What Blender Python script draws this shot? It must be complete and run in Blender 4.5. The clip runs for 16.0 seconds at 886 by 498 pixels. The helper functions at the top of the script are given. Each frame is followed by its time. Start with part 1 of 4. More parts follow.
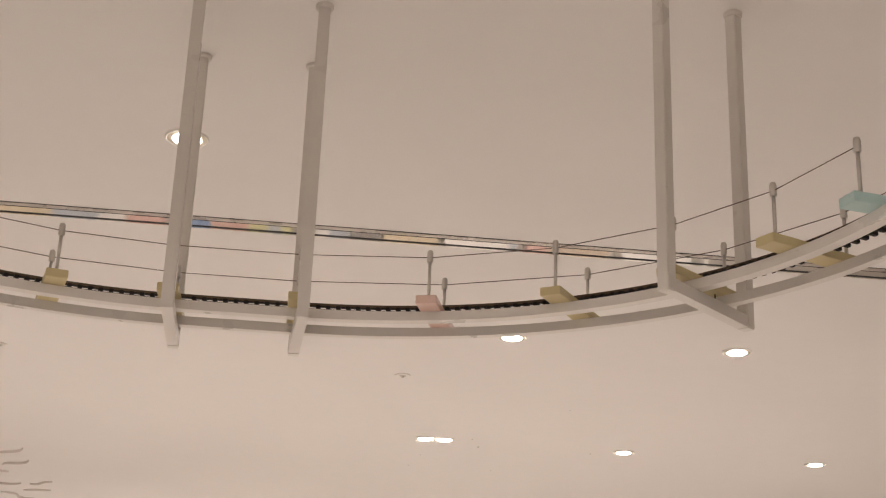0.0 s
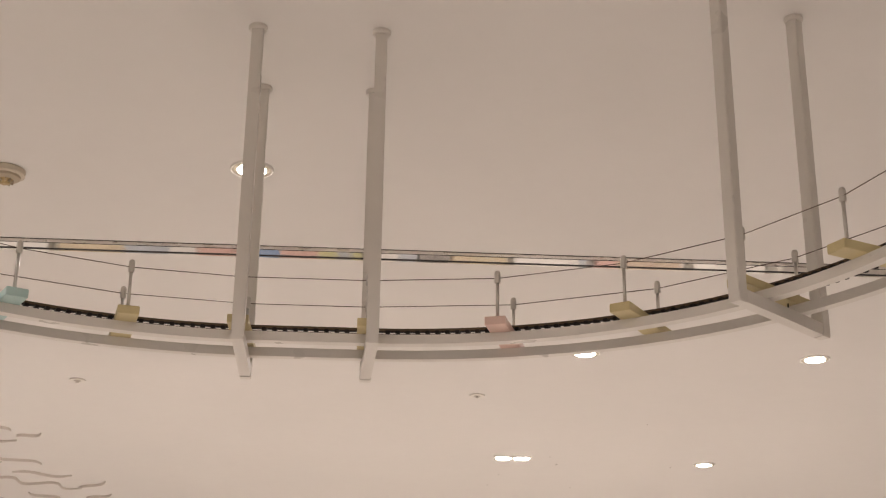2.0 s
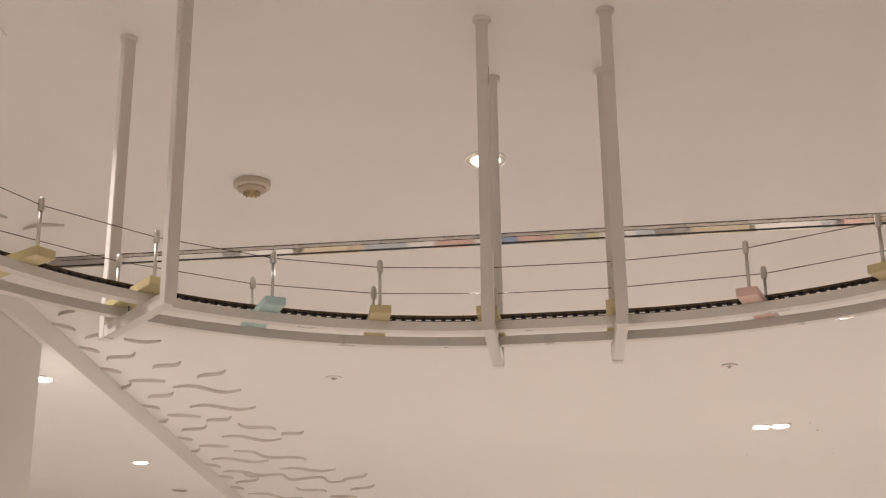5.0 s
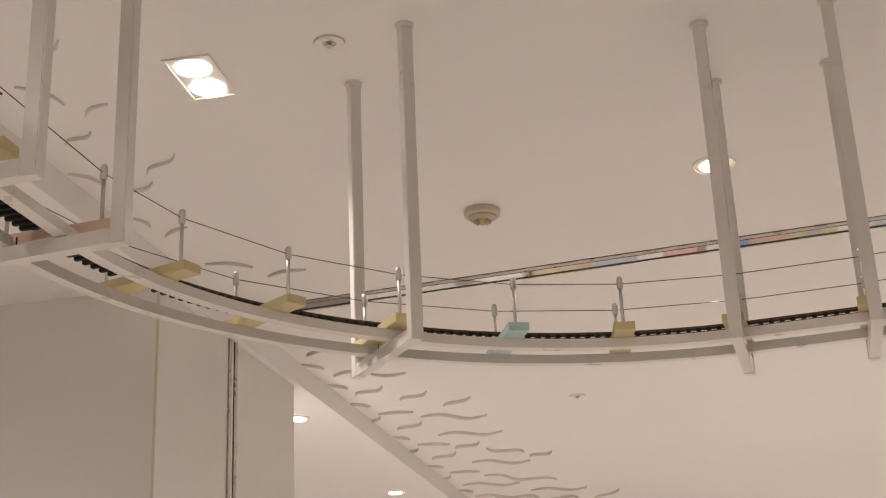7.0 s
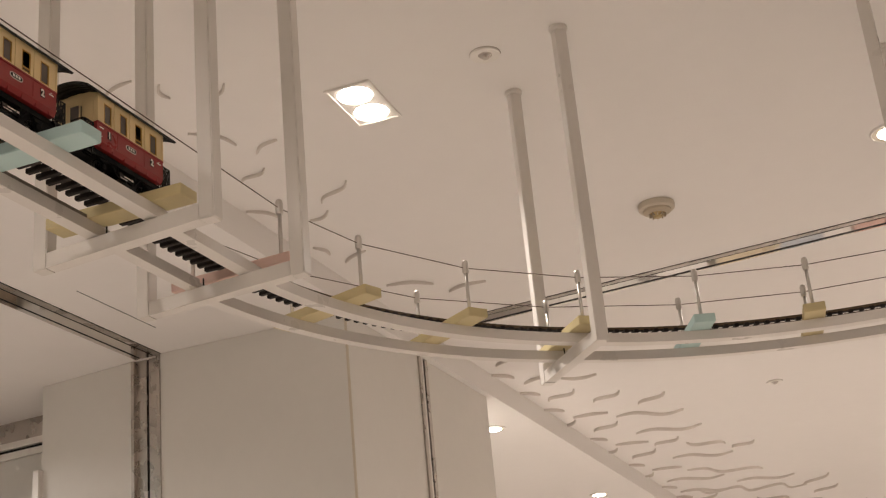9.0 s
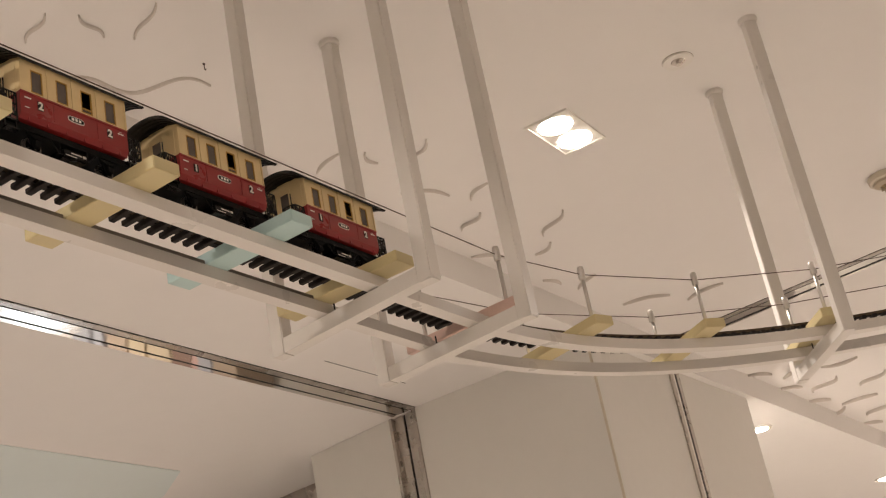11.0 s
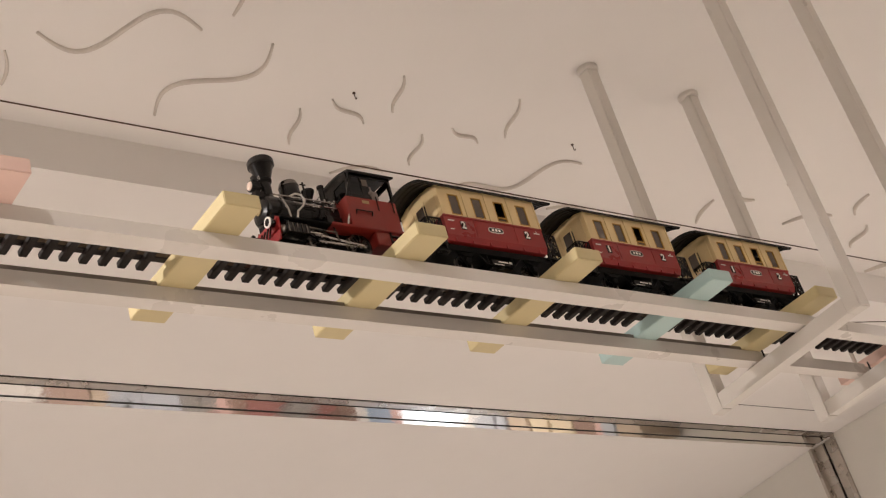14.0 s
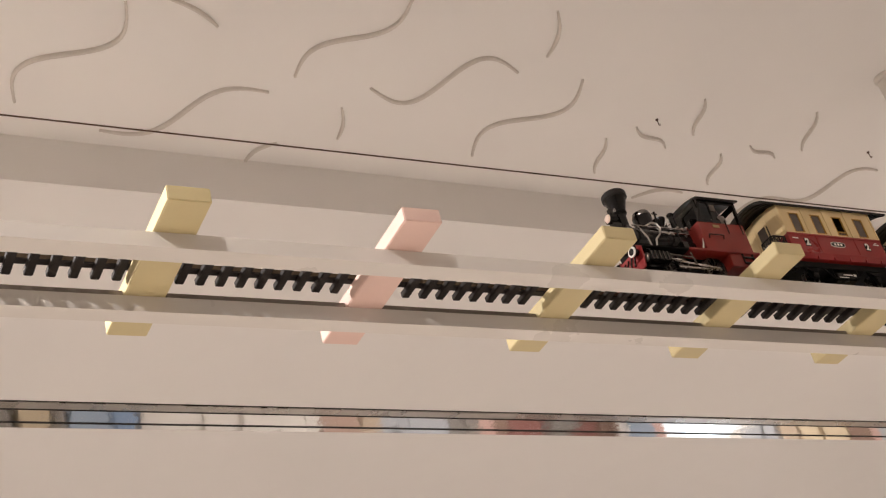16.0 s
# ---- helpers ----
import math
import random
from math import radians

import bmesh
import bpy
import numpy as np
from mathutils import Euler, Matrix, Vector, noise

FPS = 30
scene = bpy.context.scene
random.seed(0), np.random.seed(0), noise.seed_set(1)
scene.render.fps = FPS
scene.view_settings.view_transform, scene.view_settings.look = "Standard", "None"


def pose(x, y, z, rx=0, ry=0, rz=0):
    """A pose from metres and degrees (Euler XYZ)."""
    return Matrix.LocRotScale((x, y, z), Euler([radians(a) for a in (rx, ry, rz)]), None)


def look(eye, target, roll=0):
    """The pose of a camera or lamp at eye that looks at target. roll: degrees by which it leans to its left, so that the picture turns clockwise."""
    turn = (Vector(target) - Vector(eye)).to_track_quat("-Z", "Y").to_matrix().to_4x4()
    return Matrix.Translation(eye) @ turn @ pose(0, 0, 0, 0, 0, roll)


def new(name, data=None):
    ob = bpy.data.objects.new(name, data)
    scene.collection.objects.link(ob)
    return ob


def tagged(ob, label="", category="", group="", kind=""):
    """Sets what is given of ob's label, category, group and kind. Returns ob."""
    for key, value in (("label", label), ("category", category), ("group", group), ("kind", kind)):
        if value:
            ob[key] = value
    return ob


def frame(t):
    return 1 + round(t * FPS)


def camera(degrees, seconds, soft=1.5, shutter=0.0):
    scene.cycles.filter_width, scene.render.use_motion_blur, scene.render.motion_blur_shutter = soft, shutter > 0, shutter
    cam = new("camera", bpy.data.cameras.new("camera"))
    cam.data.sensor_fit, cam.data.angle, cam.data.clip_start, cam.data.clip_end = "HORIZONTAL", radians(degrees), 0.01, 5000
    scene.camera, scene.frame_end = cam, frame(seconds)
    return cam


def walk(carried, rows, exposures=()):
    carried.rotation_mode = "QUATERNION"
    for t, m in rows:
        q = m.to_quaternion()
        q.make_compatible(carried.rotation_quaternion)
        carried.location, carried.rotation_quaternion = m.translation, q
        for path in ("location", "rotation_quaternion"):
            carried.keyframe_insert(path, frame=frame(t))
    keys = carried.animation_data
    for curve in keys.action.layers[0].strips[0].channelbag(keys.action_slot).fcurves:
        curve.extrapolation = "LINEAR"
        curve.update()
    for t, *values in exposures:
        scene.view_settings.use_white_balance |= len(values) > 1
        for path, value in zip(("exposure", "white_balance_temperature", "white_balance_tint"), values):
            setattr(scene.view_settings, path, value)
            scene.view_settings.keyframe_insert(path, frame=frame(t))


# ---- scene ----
cam = camera(36.0, 16.0, soft=1.2)

PATH = [
    (0, (0.291, -3.117, 1.519), (0.504, -1.249, 2.201), 2.1),
    (0.5, (0.29, -3.111, 1.522), (0.466, -1.239, 2.205), 1.7),
    (1, (0.286, -3.106, 1.525), (0.42, -1.23, 2.203), 1.2),
    (1.5, (0.289, -3.113, 1.528), (0.394, -1.238, 2.216), 1.1),
    (2, (0.301, -3.111, 1.53), (0.41, -1.242, 2.235), 0.7),
    (2.5, (0.304, -3.103, 1.532), (0.376, -1.23, 2.228), 0.4),
    (3, (0.302, -3.105, 1.532), (0.307, -1.226, 2.216), 0.1),
    (3.5, (0.298, -3.111, 1.531), (0.245, -1.233, 2.215), -0.2),
    (3.7, (0.299, -3.111, 1.535), (0.228, -1.233, 2.217), -0.1),
    (6, (0.263, -3.123, 1.548), (-0.118, -1.28, 2.224), -1.7),
    (6.5, (0.261, -3.13, 1.55), (-0.196, -1.31, 2.242), -2.1),
    (7, (0.256, -3.137, 1.554), (-0.295, -1.349, 2.26), -2.5),
    (7.5, (0.262, -3.137, 1.56), (-0.378, -1.38, 2.271), -2.8),
    (8, (0.263, -3.131, 1.556), (-0.442, -1.399, 2.267), -3.9),
    (10.3, (0.285, -3.142, 1.573), (-0.65, -1.555, 2.352), -9.0),
    (10.5, (0.291, -3.136, 1.577), (-0.679, -1.574, 2.365), -10.0),
    (11, (0.304, -3.124, 1.583), (-0.763, -1.636, 2.388), -11.4),
    (11.5, (0.297, -3.133, 1.59), (-0.832, -1.703, 2.415), -12.5),
    (12, (0.293, -3.159, 1.601), (-0.904, -1.81, 2.466), -14.3),
    (12.5, (0.297, -3.188, 1.603), (-0.945, -1.9, 2.497), -14.6),
    (13, (0.302, -3.212, 1.606), (-0.965, -1.965, 2.521), -15.6),
    (13.5, (0.294, -3.221, 1.61), (-1.001, -2.03, 2.561), -17.0),
    (14, (0.278, -3.25, 1.614), (-1.071, -2.144, 2.594), -16.9),
    (14.5, (0.264, -3.31, 1.625), (-1.122, -2.283, 2.637), -16.2),
    (15, (0.269, -3.382, 1.623), (-1.146, -2.444, 2.68), -15.9),
    (15.5, (0.272, -3.447, 1.619), (-1.178, -2.573, 2.683), -15.6),
    (16, (0.284, -3.486, 1.615), (-1.184, -2.658, 2.693), -15.5),
]
walk(cam, [(t, look(eye, target, roll)) for t, eye, target, roll in PATH],
     exposures=((0.0, -0.12, 6500, 10), (3.5, -0.14, 6500, 10), (6.5, -0.17, 6500, 10), (8.2, -0.19, 6600, 10), (10.5, -0.03, 6850, 10), (11.5, 0.02, 6850, 10), (12.5, 0.17, 6550, 10), (14.5, 0.14, 6500, 10), (16.0, 0.08, 6450, 10)))

# ---- light ----
world = bpy.data.worlds.new("world")
scene.world = world
world.use_nodes = True
world.node_tree.nodes["Background"].inputs[0].default_value = (1.0, 0.9, 0.8, 1)
world.node_tree.nodes["Background"].inputs[1].default_value = 0.05
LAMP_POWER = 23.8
WARM = (1.0, 0.912, 0.875)

# ---- plan, metres ----
CEIL = 3.30            # main ceiling
SOFFIT = 3.195         # lower ceiling past the long step
EDGE_A, EDGE_B = Vector((-1.697, -3.12)), Vector((-2.470, 6.00))   # the step between the two, in plan
EDGE_D = (EDGE_B - EDGE_A).normalized()
RUN_D = Vector((-0.0755, 1.0)).normalized()    # the railway's straight run
X0, X1, Y0, Y1 = -8.0, 8.0, -7.0, 12.0    # the hall
R = 1.175              # curve of the railway
ARC_C = Vector((-0.007, -1.003))
ARC_R = Vector((0.305, -1.003))
TURN = math.pi / 2 + math.atan2(-RUN_D.x, RUN_D.y)
ARC_LEN = R * TURN


# ---- materials ----
def material(name, colour, rough=0.5, metal=0.0, spots=0.0, scale=8.0, bump=0.0, bump_scale=120.0, spec=0.5, island=0.0):
    m = bpy.data.materials.new(name)
    m.use_nodes = True
    nt = m.node_tree
    b = nt.nodes["Principled BSDF"]
    b.inputs["Roughness"].default_value = rough
    b.inputs["Metallic"].default_value = metal
    b.inputs["Specular IOR Level"].default_value = spec
    b.inputs["Base Color"].default_value = (*colour, 1)
    co = nt.nodes.new("ShaderNodeTexCoord")
    if spots:
        n1 = nt.nodes.new("ShaderNodeTexNoise")
        n1.inputs["Scale"].default_value = scale
        n1.inputs["Detail"].default_value = 6
        nt.links.new(co.outputs["Object"], n1.inputs["Vector"])
        n2 = nt.nodes.new("ShaderNodeTexNoise")
        n2.inputs["Scale"].default_value = scale * 14
        n2.inputs["Detail"].default_value = 3
        nt.links.new(co.outputs["Object"], n2.inputs["Vector"])
        add = nt.nodes.new("ShaderNodeMath")
        add.operation = "MULTIPLY_ADD"
        add.inputs[1].default_value = 0.4
        nt.links.new(n2.outputs["Fac"], add.inputs[0])
        nt.links.new(n1.outputs["Fac"], add.inputs[2])
        ramp = nt.nodes.new("ShaderNodeMapRange")
        ramp.inputs["From Min"].default_value = 0.4
        ramp.inputs["From Max"].default_value = 1.0
        ramp.inputs["To Min"].default_value = 1 - spots
        ramp.inputs["To Max"].default_value = 1 + spots
        nt.links.new(add.outputs[0], ramp.inputs["Value"])
        mul = nt.nodes.new("ShaderNodeVectorMath")
        mul.operation = "SCALE"
        mul.inputs[0].default_value = colour
        nt.links.new(ramp.outputs[0], mul.inputs["Scale"])
        nt.links.new(mul.outputs[0], b.inputs["Base Color"])
        rr = nt.nodes.new("ShaderNodeMapRange")
        rr.inputs["From Min"].default_value = 0.3
        rr.inputs["From Max"].default_value = 0.7
        rr.inputs["To Min"].default_value = max(rough - 0.08, 0.02)
        rr.inputs["To Max"].default_value = min(rough + 0.08, 1)
        nt.links.new(n1.outputs["Fac"], rr.inputs["Value"])
        nt.links.new(rr.outputs[0], b.inputs["Roughness"])
    if bump:
        nb = nt.nodes.new("ShaderNodeTexNoise")
        nb.inputs["Scale"].default_value = bump_scale
        nb.inputs["Detail"].default_value = 4
        nt.links.new(co.outputs["Object"], nb.inputs["Vector"])
        bp = nt.nodes.new("ShaderNodeBump")
        bp.inputs["Strength"].default_value = bump
        bp.inputs["Distance"].default_value = 0.002
        nt.links.new(nb.outputs["Fac"], bp.inputs["Height"])
        nt.links.new(bp.outputs["Normal"], b.inputs["Normal"])
    return m


def glow(name, colour, strength):
    m = bpy.data.materials.new(name)
    m.use_nodes = True
    b = m.node_tree.nodes["Principled BSDF"]
    b.inputs["Base Color"].default_value = (*colour, 1)
    b.inputs["Emission Color"].default_value = (*colour, 1)
    b.inputs["Emission Strength"].default_value = strength
    return m


M_CEIL = material("ceiling_paint", (0.80, 0.775, 0.745), 0.75, spots=0.02, scale=0.9, bump=0.12, bump_scale=260, spec=0.25)
# relief base darker than the ceiling paint: shade of its sides put into the colour
M_RELIEF = material("shade_toned_relief_plaster", (0.62, 0.575, 0.525), 0.7, spots=0.10, scale=14, bump=0.2, bump_scale=200, spec=0.25)
M_WALL = material("wall_panel_paint", (0.70, 0.68, 0.635), 0.45, spots=0.03, scale=1.5, bump=0.06, bump_scale=90)
M_FLOOR = material("floor_stone", (0.58, 0.525, 0.475), 0.4, spots=0.06, scale=3)
M_STEEL_PAINT = material("cream_painted_steel", (0.69, 0.655, 0.605), 0.33, spots=0.01, scale=9, bump=0.03, bump_scale=300)
M_MIRROR = material("mirror_steel", (0.78, 0.75, 0.71), 0.055, 1.0, bump=0.30, bump_scale=9)
M_BRUSHED = material("brushed_steel", (0.50, 0.46, 0.42), 0.28, 1.0, spots=0.08, scale=12)
M_DARK = material("dark_gap", (0.012, 0.010, 0.009), 0.7)
M_SLEEPER = material("sleeper_plastic", (0.011, 0.0075, 0.006), 0.6, spots=0.25, scale=40, bump=0.3, bump_scale=400, spec=0.3)
M_RAIL = material("dull_brass_rail", (0.10, 0.072, 0.045), 0.45, 0.8, spots=0.2, scale=30)
M_YELLOW = material("pale_yellow_paint", (0.575, 0.485, 0.265), 0.5, spots=0.04, scale=20, bump=0.05)
M_BLUE = material("pale_blue_paint", (0.44, 0.60, 0.58), 0.5, spots=0.04, scale=20, bump=0.05)
M_PINK = material("pale_pink_paint", (0.74, 0.53, 0.455), 0.5, spots=0.04, scale=20, bump=0.05)
M_POST = material("satin_aluminium", (0.60, 0.57, 0.53), 0.35, 0.85, spots=0.06, scale=40)
M_WIRE = material("dark_wire", (0.075, 0.042, 0.028), 0.32, 0.5, spots=0.2, scale=30)
M_LAMP = glow("lamp_glow", (1.0, 0.93, 0.84), 20.0)
M_WHITE_RIM = material("white_rim", (0.78, 0.75, 0.70), 0.35, spots=0.02, scale=30)
M_DETECTOR = material("aged_white_plastic", (0.58, 0.52, 0.42), 0.45, spots=0.04, scale=30)
M_SENSOR = material("tan_plastic", (0.46, 0.39, 0.29), 0.5, spots=0.06, scale=30)
M_BRASS = material("dull_brass", (0.42, 0.32, 0.17), 0.35, 0.9)


# ---- mesh helpers ----
def part(name, bm, mat, parent=None, label="", smooth=False):
    me = bpy.data.meshes.new(name)
    bmesh.ops.recalc_face_normals(bm, faces=bm.faces)
    bm.to_mesh(me)
    bm.free()
    me.materials.append(mat)
    if smooth:
        for p in me.polygons:
            p.use_smooth = True
    ob = new(name, me)
    if parent:
        ob.parent = parent
    if label:
        ob["label"] = label
    return ob


def thing(name, label, category, m=None, group="", kind=""):
    ob = new(name)
    ob.empty_display_size = 0.05
    if m is not None:
        ob.matrix_basis = m
    return tagged(ob, label, category, group, kind)


def box(bm, x0, x1, y0, y1, z0, z1, bevel=0.0, m=None):
    g = bmesh.ops.create_cube(bm, size=1)
    bmesh.ops.scale(bm, vec=(x1 - x0, y1 - y0, z1 - z0), verts=g["verts"])
    bmesh.ops.translate(bm, vec=((x0 + x1) / 2, (y0 + y1) / 2, (z0 + z1) / 2), verts=g["verts"])
    vs = g["verts"]
    if bevel:
        es = list({e for v in vs for e in v.link_edges})
        r = bmesh.ops.bevel(bm, geom=es, offset=bevel, segments=2, affect="EDGES")
        vs = list({v for f in r["faces"] for v in f.verts} | {v for v in vs if v.is_valid})
    if m is not None:
        bmesh.ops.transform(bm, matrix=m, verts=vs)
    return bm


def boxes(*dims, bevel=0.0):
    bm = bmesh.new()
    for d in dims:
        box(bm, *d, bevel=bevel)
    return bm


def rod(bm, a, b, r, r2=None, seg=12, caps=True):
    a, b = Vector(a), Vector(b)
    d = b - a
    g = bmesh.ops.create_cone(bm, cap_ends=caps, segments=seg, radius1=r, radius2=r if r2 is None else r2, depth=d.length)
    q = d.to_track_quat("Z", "Y").to_matrix().to_4x4()
    bmesh.ops.transform(bm, matrix=Matrix.Translation((a + b) / 2) @ q, verts=g["verts"])
    return bm


def lathe(bm, profile, seg=24, m=None):
    """Turn a profile of (radius, height) round z."""
    rings = []
    for r, z in profile:
        rings.append([bm.verts.new((r * math.cos(2 * math.pi * i / seg), r * math.sin(2 * math.pi * i / seg), z)) for i in range(seg)])
    for a, b in zip(rings, rings[1:]):
        for i in range(seg):
            j = (i + 1) % seg
            bm.faces.new((a[i], a[j], b[j], b[i]))
    bm.faces.new(rings[0][::-1])
    bm.faces.new(rings[-1])
    if m is not None:
        bmesh.ops.transform(bm, matrix=m, verts=[v for r in rings for v in r])
    return bm


def prism(bm, pts, z0, z1):
    lo = [bm.verts.new((x, y, z0)) for x, y in pts]
    hi = [bm.verts.new((x, y, z1)) for x, y in pts]
    n = len(pts)
    for i in range(n):
        j = (i + 1) % n
        bm.faces.new((lo[i], lo[j], hi[j], hi[i]))
    bm.faces.new(lo[::-1])
    bm.faces.new(hi)
    return bm


# ---- the railway's line: s grows along the train's way, 0 at the head of the long curve ----
def base(s):
    """Underside of the cross bars: the line climbs a little."""
    return float(np.interp(s, (0.0, 0.9, 2.0, 3.9, 5.0), (2.457, 2.470, 2.470, 2.478, 2.480)))


def line(s):
    if s < -0.312:
        a = (-0.312 - s) / R
        if a < math.pi / 2:
            return ARC_R + R * Vector((math.sin(a), math.cos(a))), Vector((-math.cos(a), math.sin(a)))
        return ARC_R + Vector((R, -(a - math.pi / 2) * R)), Vector((0, 1))
    if s < 0:
        return Vector((ARC_C.x - s, ARC_C.y + R)), Vector((-1, 0))
    if s < ARC_LEN:
        a = s / R
        return ARC_C + R * Vector((-math.sin(a), math.cos(a))), Vector((-math.cos(a), -math.sin(a)))
    a = TURN
    p = ARC_C + R * Vector((-math.sin(a), math.cos(a)))
    return p - RUN_D * (s - ARC_LEN), -RUN_D


def on_line(s, z=0.0, side=0.0):
    """Pose on the line: x along the way, y to its left (the inner side), z up from the cross bars' underside."""
    p, d = line(s)
    n = Vector((-d.y, d.x))
    p = p + n * side
    return Matrix.Translation((p.x, p.y, base(s) + z)) @ Matrix.Rotation(math.atan2(d.y, d.x), 4, "Z")


S0, S1 = -2.6, 6.2
BAR = 0.030           # hanger tube
TUBE_H, GAP_IN, GAP_OUT = 0.024, 0.060, 0.076
BLOCK_Z = BAR + TUBE_H
BLOCK_H = 0.021
TRACK_Z = BLOCK_Z + 0.012


def sweep(bm, s0, s1, side, z0, z1, w, step=0.04):
    n = max(2, int((s1 - s0) / step))
    rings = []
    for i in range(n + 1):
        m = on_line(s0 + (s1 - s0) * i / n, 0, side)
        rings.append([bm.verts.new(m @ Vector((0, dy, z))) for dy, z in ((-w / 2, z0), (w / 2, z0), (w / 2, z1), (-w / 2, z1))])
    for a, b in zip(rings, rings[1:]):
        for i in range(4):
            j = (i + 1) % 4
            bm.faces.new((a[i], a[j], b[j], b[i]))
    bm.faces.new(rings[0][::-1])
    bm.faces.new(rings[-1])
    return bm


# ---- structure ----
def edge_at(y, off=0.0):
    """A point of the step at depth y, shifted off to the lower side."""
    k = (y - EDGE_A.y) / EDGE_D.y
    p = EDGE_A + EDGE_D * k
    return (p.x - off, y)


ea, eb = edge_at(Y0), edge_at(Y1)
ceiling = part("ceiling", prism(bmesh.new(), [ea, (X1, Y0), (X1, Y1), eb], CEIL, CEIL + 0.15), M_CEIL)
tagged(ceiling, "smooth white painted plaster ceiling with raised wave relief", "ceiling", kind="structure")
soffit = part("ceiling_lower", prism(bmesh.new(), [(X0, Y0), ea, eb, (X0, Y1)], SOFFIT, CEIL + 0.15), M_CEIL)
# cool light on the far lower ceiling, painted as a pale green-blue patch
M_COOL = material("cool_light_ceiling_tint", (0.70, 0.77, 0.755), 0.7, spots=0.02, scale=1.2, bump=0.1, bump_scale=260, spec=0.25)
cool = part("ceiling_far", prism(bmesh.new(), [(X0, -5.5), (-3.34, -5.5), (-3.80, 0.50), (-4.10, 0.66), (X0, 0.79)], SOFFIT - 0.003, SOFFIT), M_COOL)
tagged(cool, "far lower ceiling patch, cool light painted in as pale green-blue", "ceiling", kind="structure")
tagged(soffit, "plain white painted lower ceiling past a long step", "ceiling", kind="structure")
floor = part("floor", boxes((X0, X1, Y0, Y1, -0.2, 0.0)), M_FLOOR)
tagged(floor, "pale polished stone shop floor", "floor", kind="structure")
for nm, d in (("wall_north", (X0, X1, Y1, Y1 + 0.2, 0, CEIL + 0.15)), ("wall_south", (X0, X1, Y0 - 0.2, Y0, 0, CEIL + 0.15)),
              ("wall_west", (X0 - 0.2, X0, Y0, Y1, 0, CEIL + 0.15)), ("wall_east", (X1, X1 + 0.2, Y0, Y1, 0, CEIL + 0.15))):
    tagged(part(nm, boxes(d), M_WALL), "plain pale painted wall of the hall", "wall", kind="structure")

# the panelled pier where both shutters end
PIER = [(-2.195, 2.417), (-2.080, 0.968), (-2.868, 0.900), (-2.868, 0.935), (-3.008, 0.945), (-3.008, 0.910), (-3.476, 0.930), (-3.58, 2.44)]
pier = part("wall_pier", prism(bmesh.new(), PIER, 0, SOFFIT - 0.001), M_WALL)
tagged(pier, "pale grey panelled wall pier with steel shutter guides", "wall", kind="structure")
header = tagged(new("door_header"), "brown-grey header with pale grooved trim beside the pier", "trim", kind="structure")
part("fascia", boxes((-6.0, -3.50, 1.24, 1.30, 3.105, SOFFIT - 0.002)), M_BRUSHED, header)
part("pale_trim", boxes((-6.0, -3.50, 1.235, 1.30, 3.075, 3.104)), M_WHITE_RIM, header)
part("groove", boxes((-6.0, -3.50, 1.25, 1.30, 3.060, 3.074)), M_DARK, header)
part("pale_trim", boxes((-6.0, -3.50, 1.235, 1.30, 3.030, 3.059)), M_WHITE_RIM, header)
part("panel", boxes((-6.0, -3.50, 1.25, 1.30, 0.0, 3.029)), M_WALL, header)

# ---- fire shutter slots in the ceilings and guides on the pier ----
def strip(bm, a, b, z, o0, o1, h):
    """A flat bar from a to b in plan, from offset o0 to o1 on its left, hanging h below z."""
    a, b = Vector(a), Vector(b)
    d = (b - a).normalized()
    n = Vector((-d.y, d.x))
    return prism(bm, [tuple(a + n * o0), tuple(b + n * o0), tuple(b + n * o1), tuple(a + n * o1)], z - h, z + 0.002)


def shutter(name, a, b, z, gap, label):
    sh = tagged(new(name), label, "shutter", kind="structure")
    for nm, o0, o1, h, mt in (("slot", -0.003, 0.000, 0.001, M_DARK), ("edge_strip", 0.000, 0.026, 0.004, M_BRUSHED), ("slot", 0.026, 0.033, 0.001, M_DARK), ("mirror_plate", 0.033, 0.084, 0.004, M_MIRROR),
                               ("slot", 0.084, 0.084 + gap, 0.001, M_DARK), ("edge_strip", 0.084 + gap, 0.114, 0.004, M_MIRROR)):
        part(nm, strip(bmesh.new(), a, b, z, o0, o1, h), mt, sh)
    return sh


shutter("shutter_slot_1", (-2.128, 1.608), (7.9, 1.608), CEIL, 0.020, "mirror-polished steel fire shutter slot in the ceiling")
shutter("shutter_slot_2", (-2.295, -5.0), (-2.866, 0.905), SOFFIT, 0.010, "mirror-polished steel fire shutter slot in the lower ceiling")

g1 = tagged(new("shutter_guide_1"), "stainless steel shutter guide channel down the pier", "shutter guide", kind="structure")
part("flange", boxes((-2.880, -2.866, 0.892, 0.935, 0, SOFFIT - 0.004)), M_BRUSHED, g1)
part("flange", boxes((-3.010, -2.996, 0.902, 0.945, 0, SOFFIT - 0.004)), M_BRUSHED, g1)
part("back_plate", boxes((-2.996, -2.948, 0.92, 0.95, 0, SOFFIT - 0.004)), M_BRUSHED, g1)
part("back_plate", boxes((-2.937, -2.880, 0.92, 0.95, 0, SOFFIT - 0.004)), M_BRUSHED, g1)
part("groove", boxes((-2.948, -2.937, 0.925, 0.95, 0, SOFFIT - 0.004)), M_DARK, g1)
g2 = tagged(new("shutter_guide_2"), "stainless steel shutter guide channel down the pier side", "shutter guide", kind="structure")
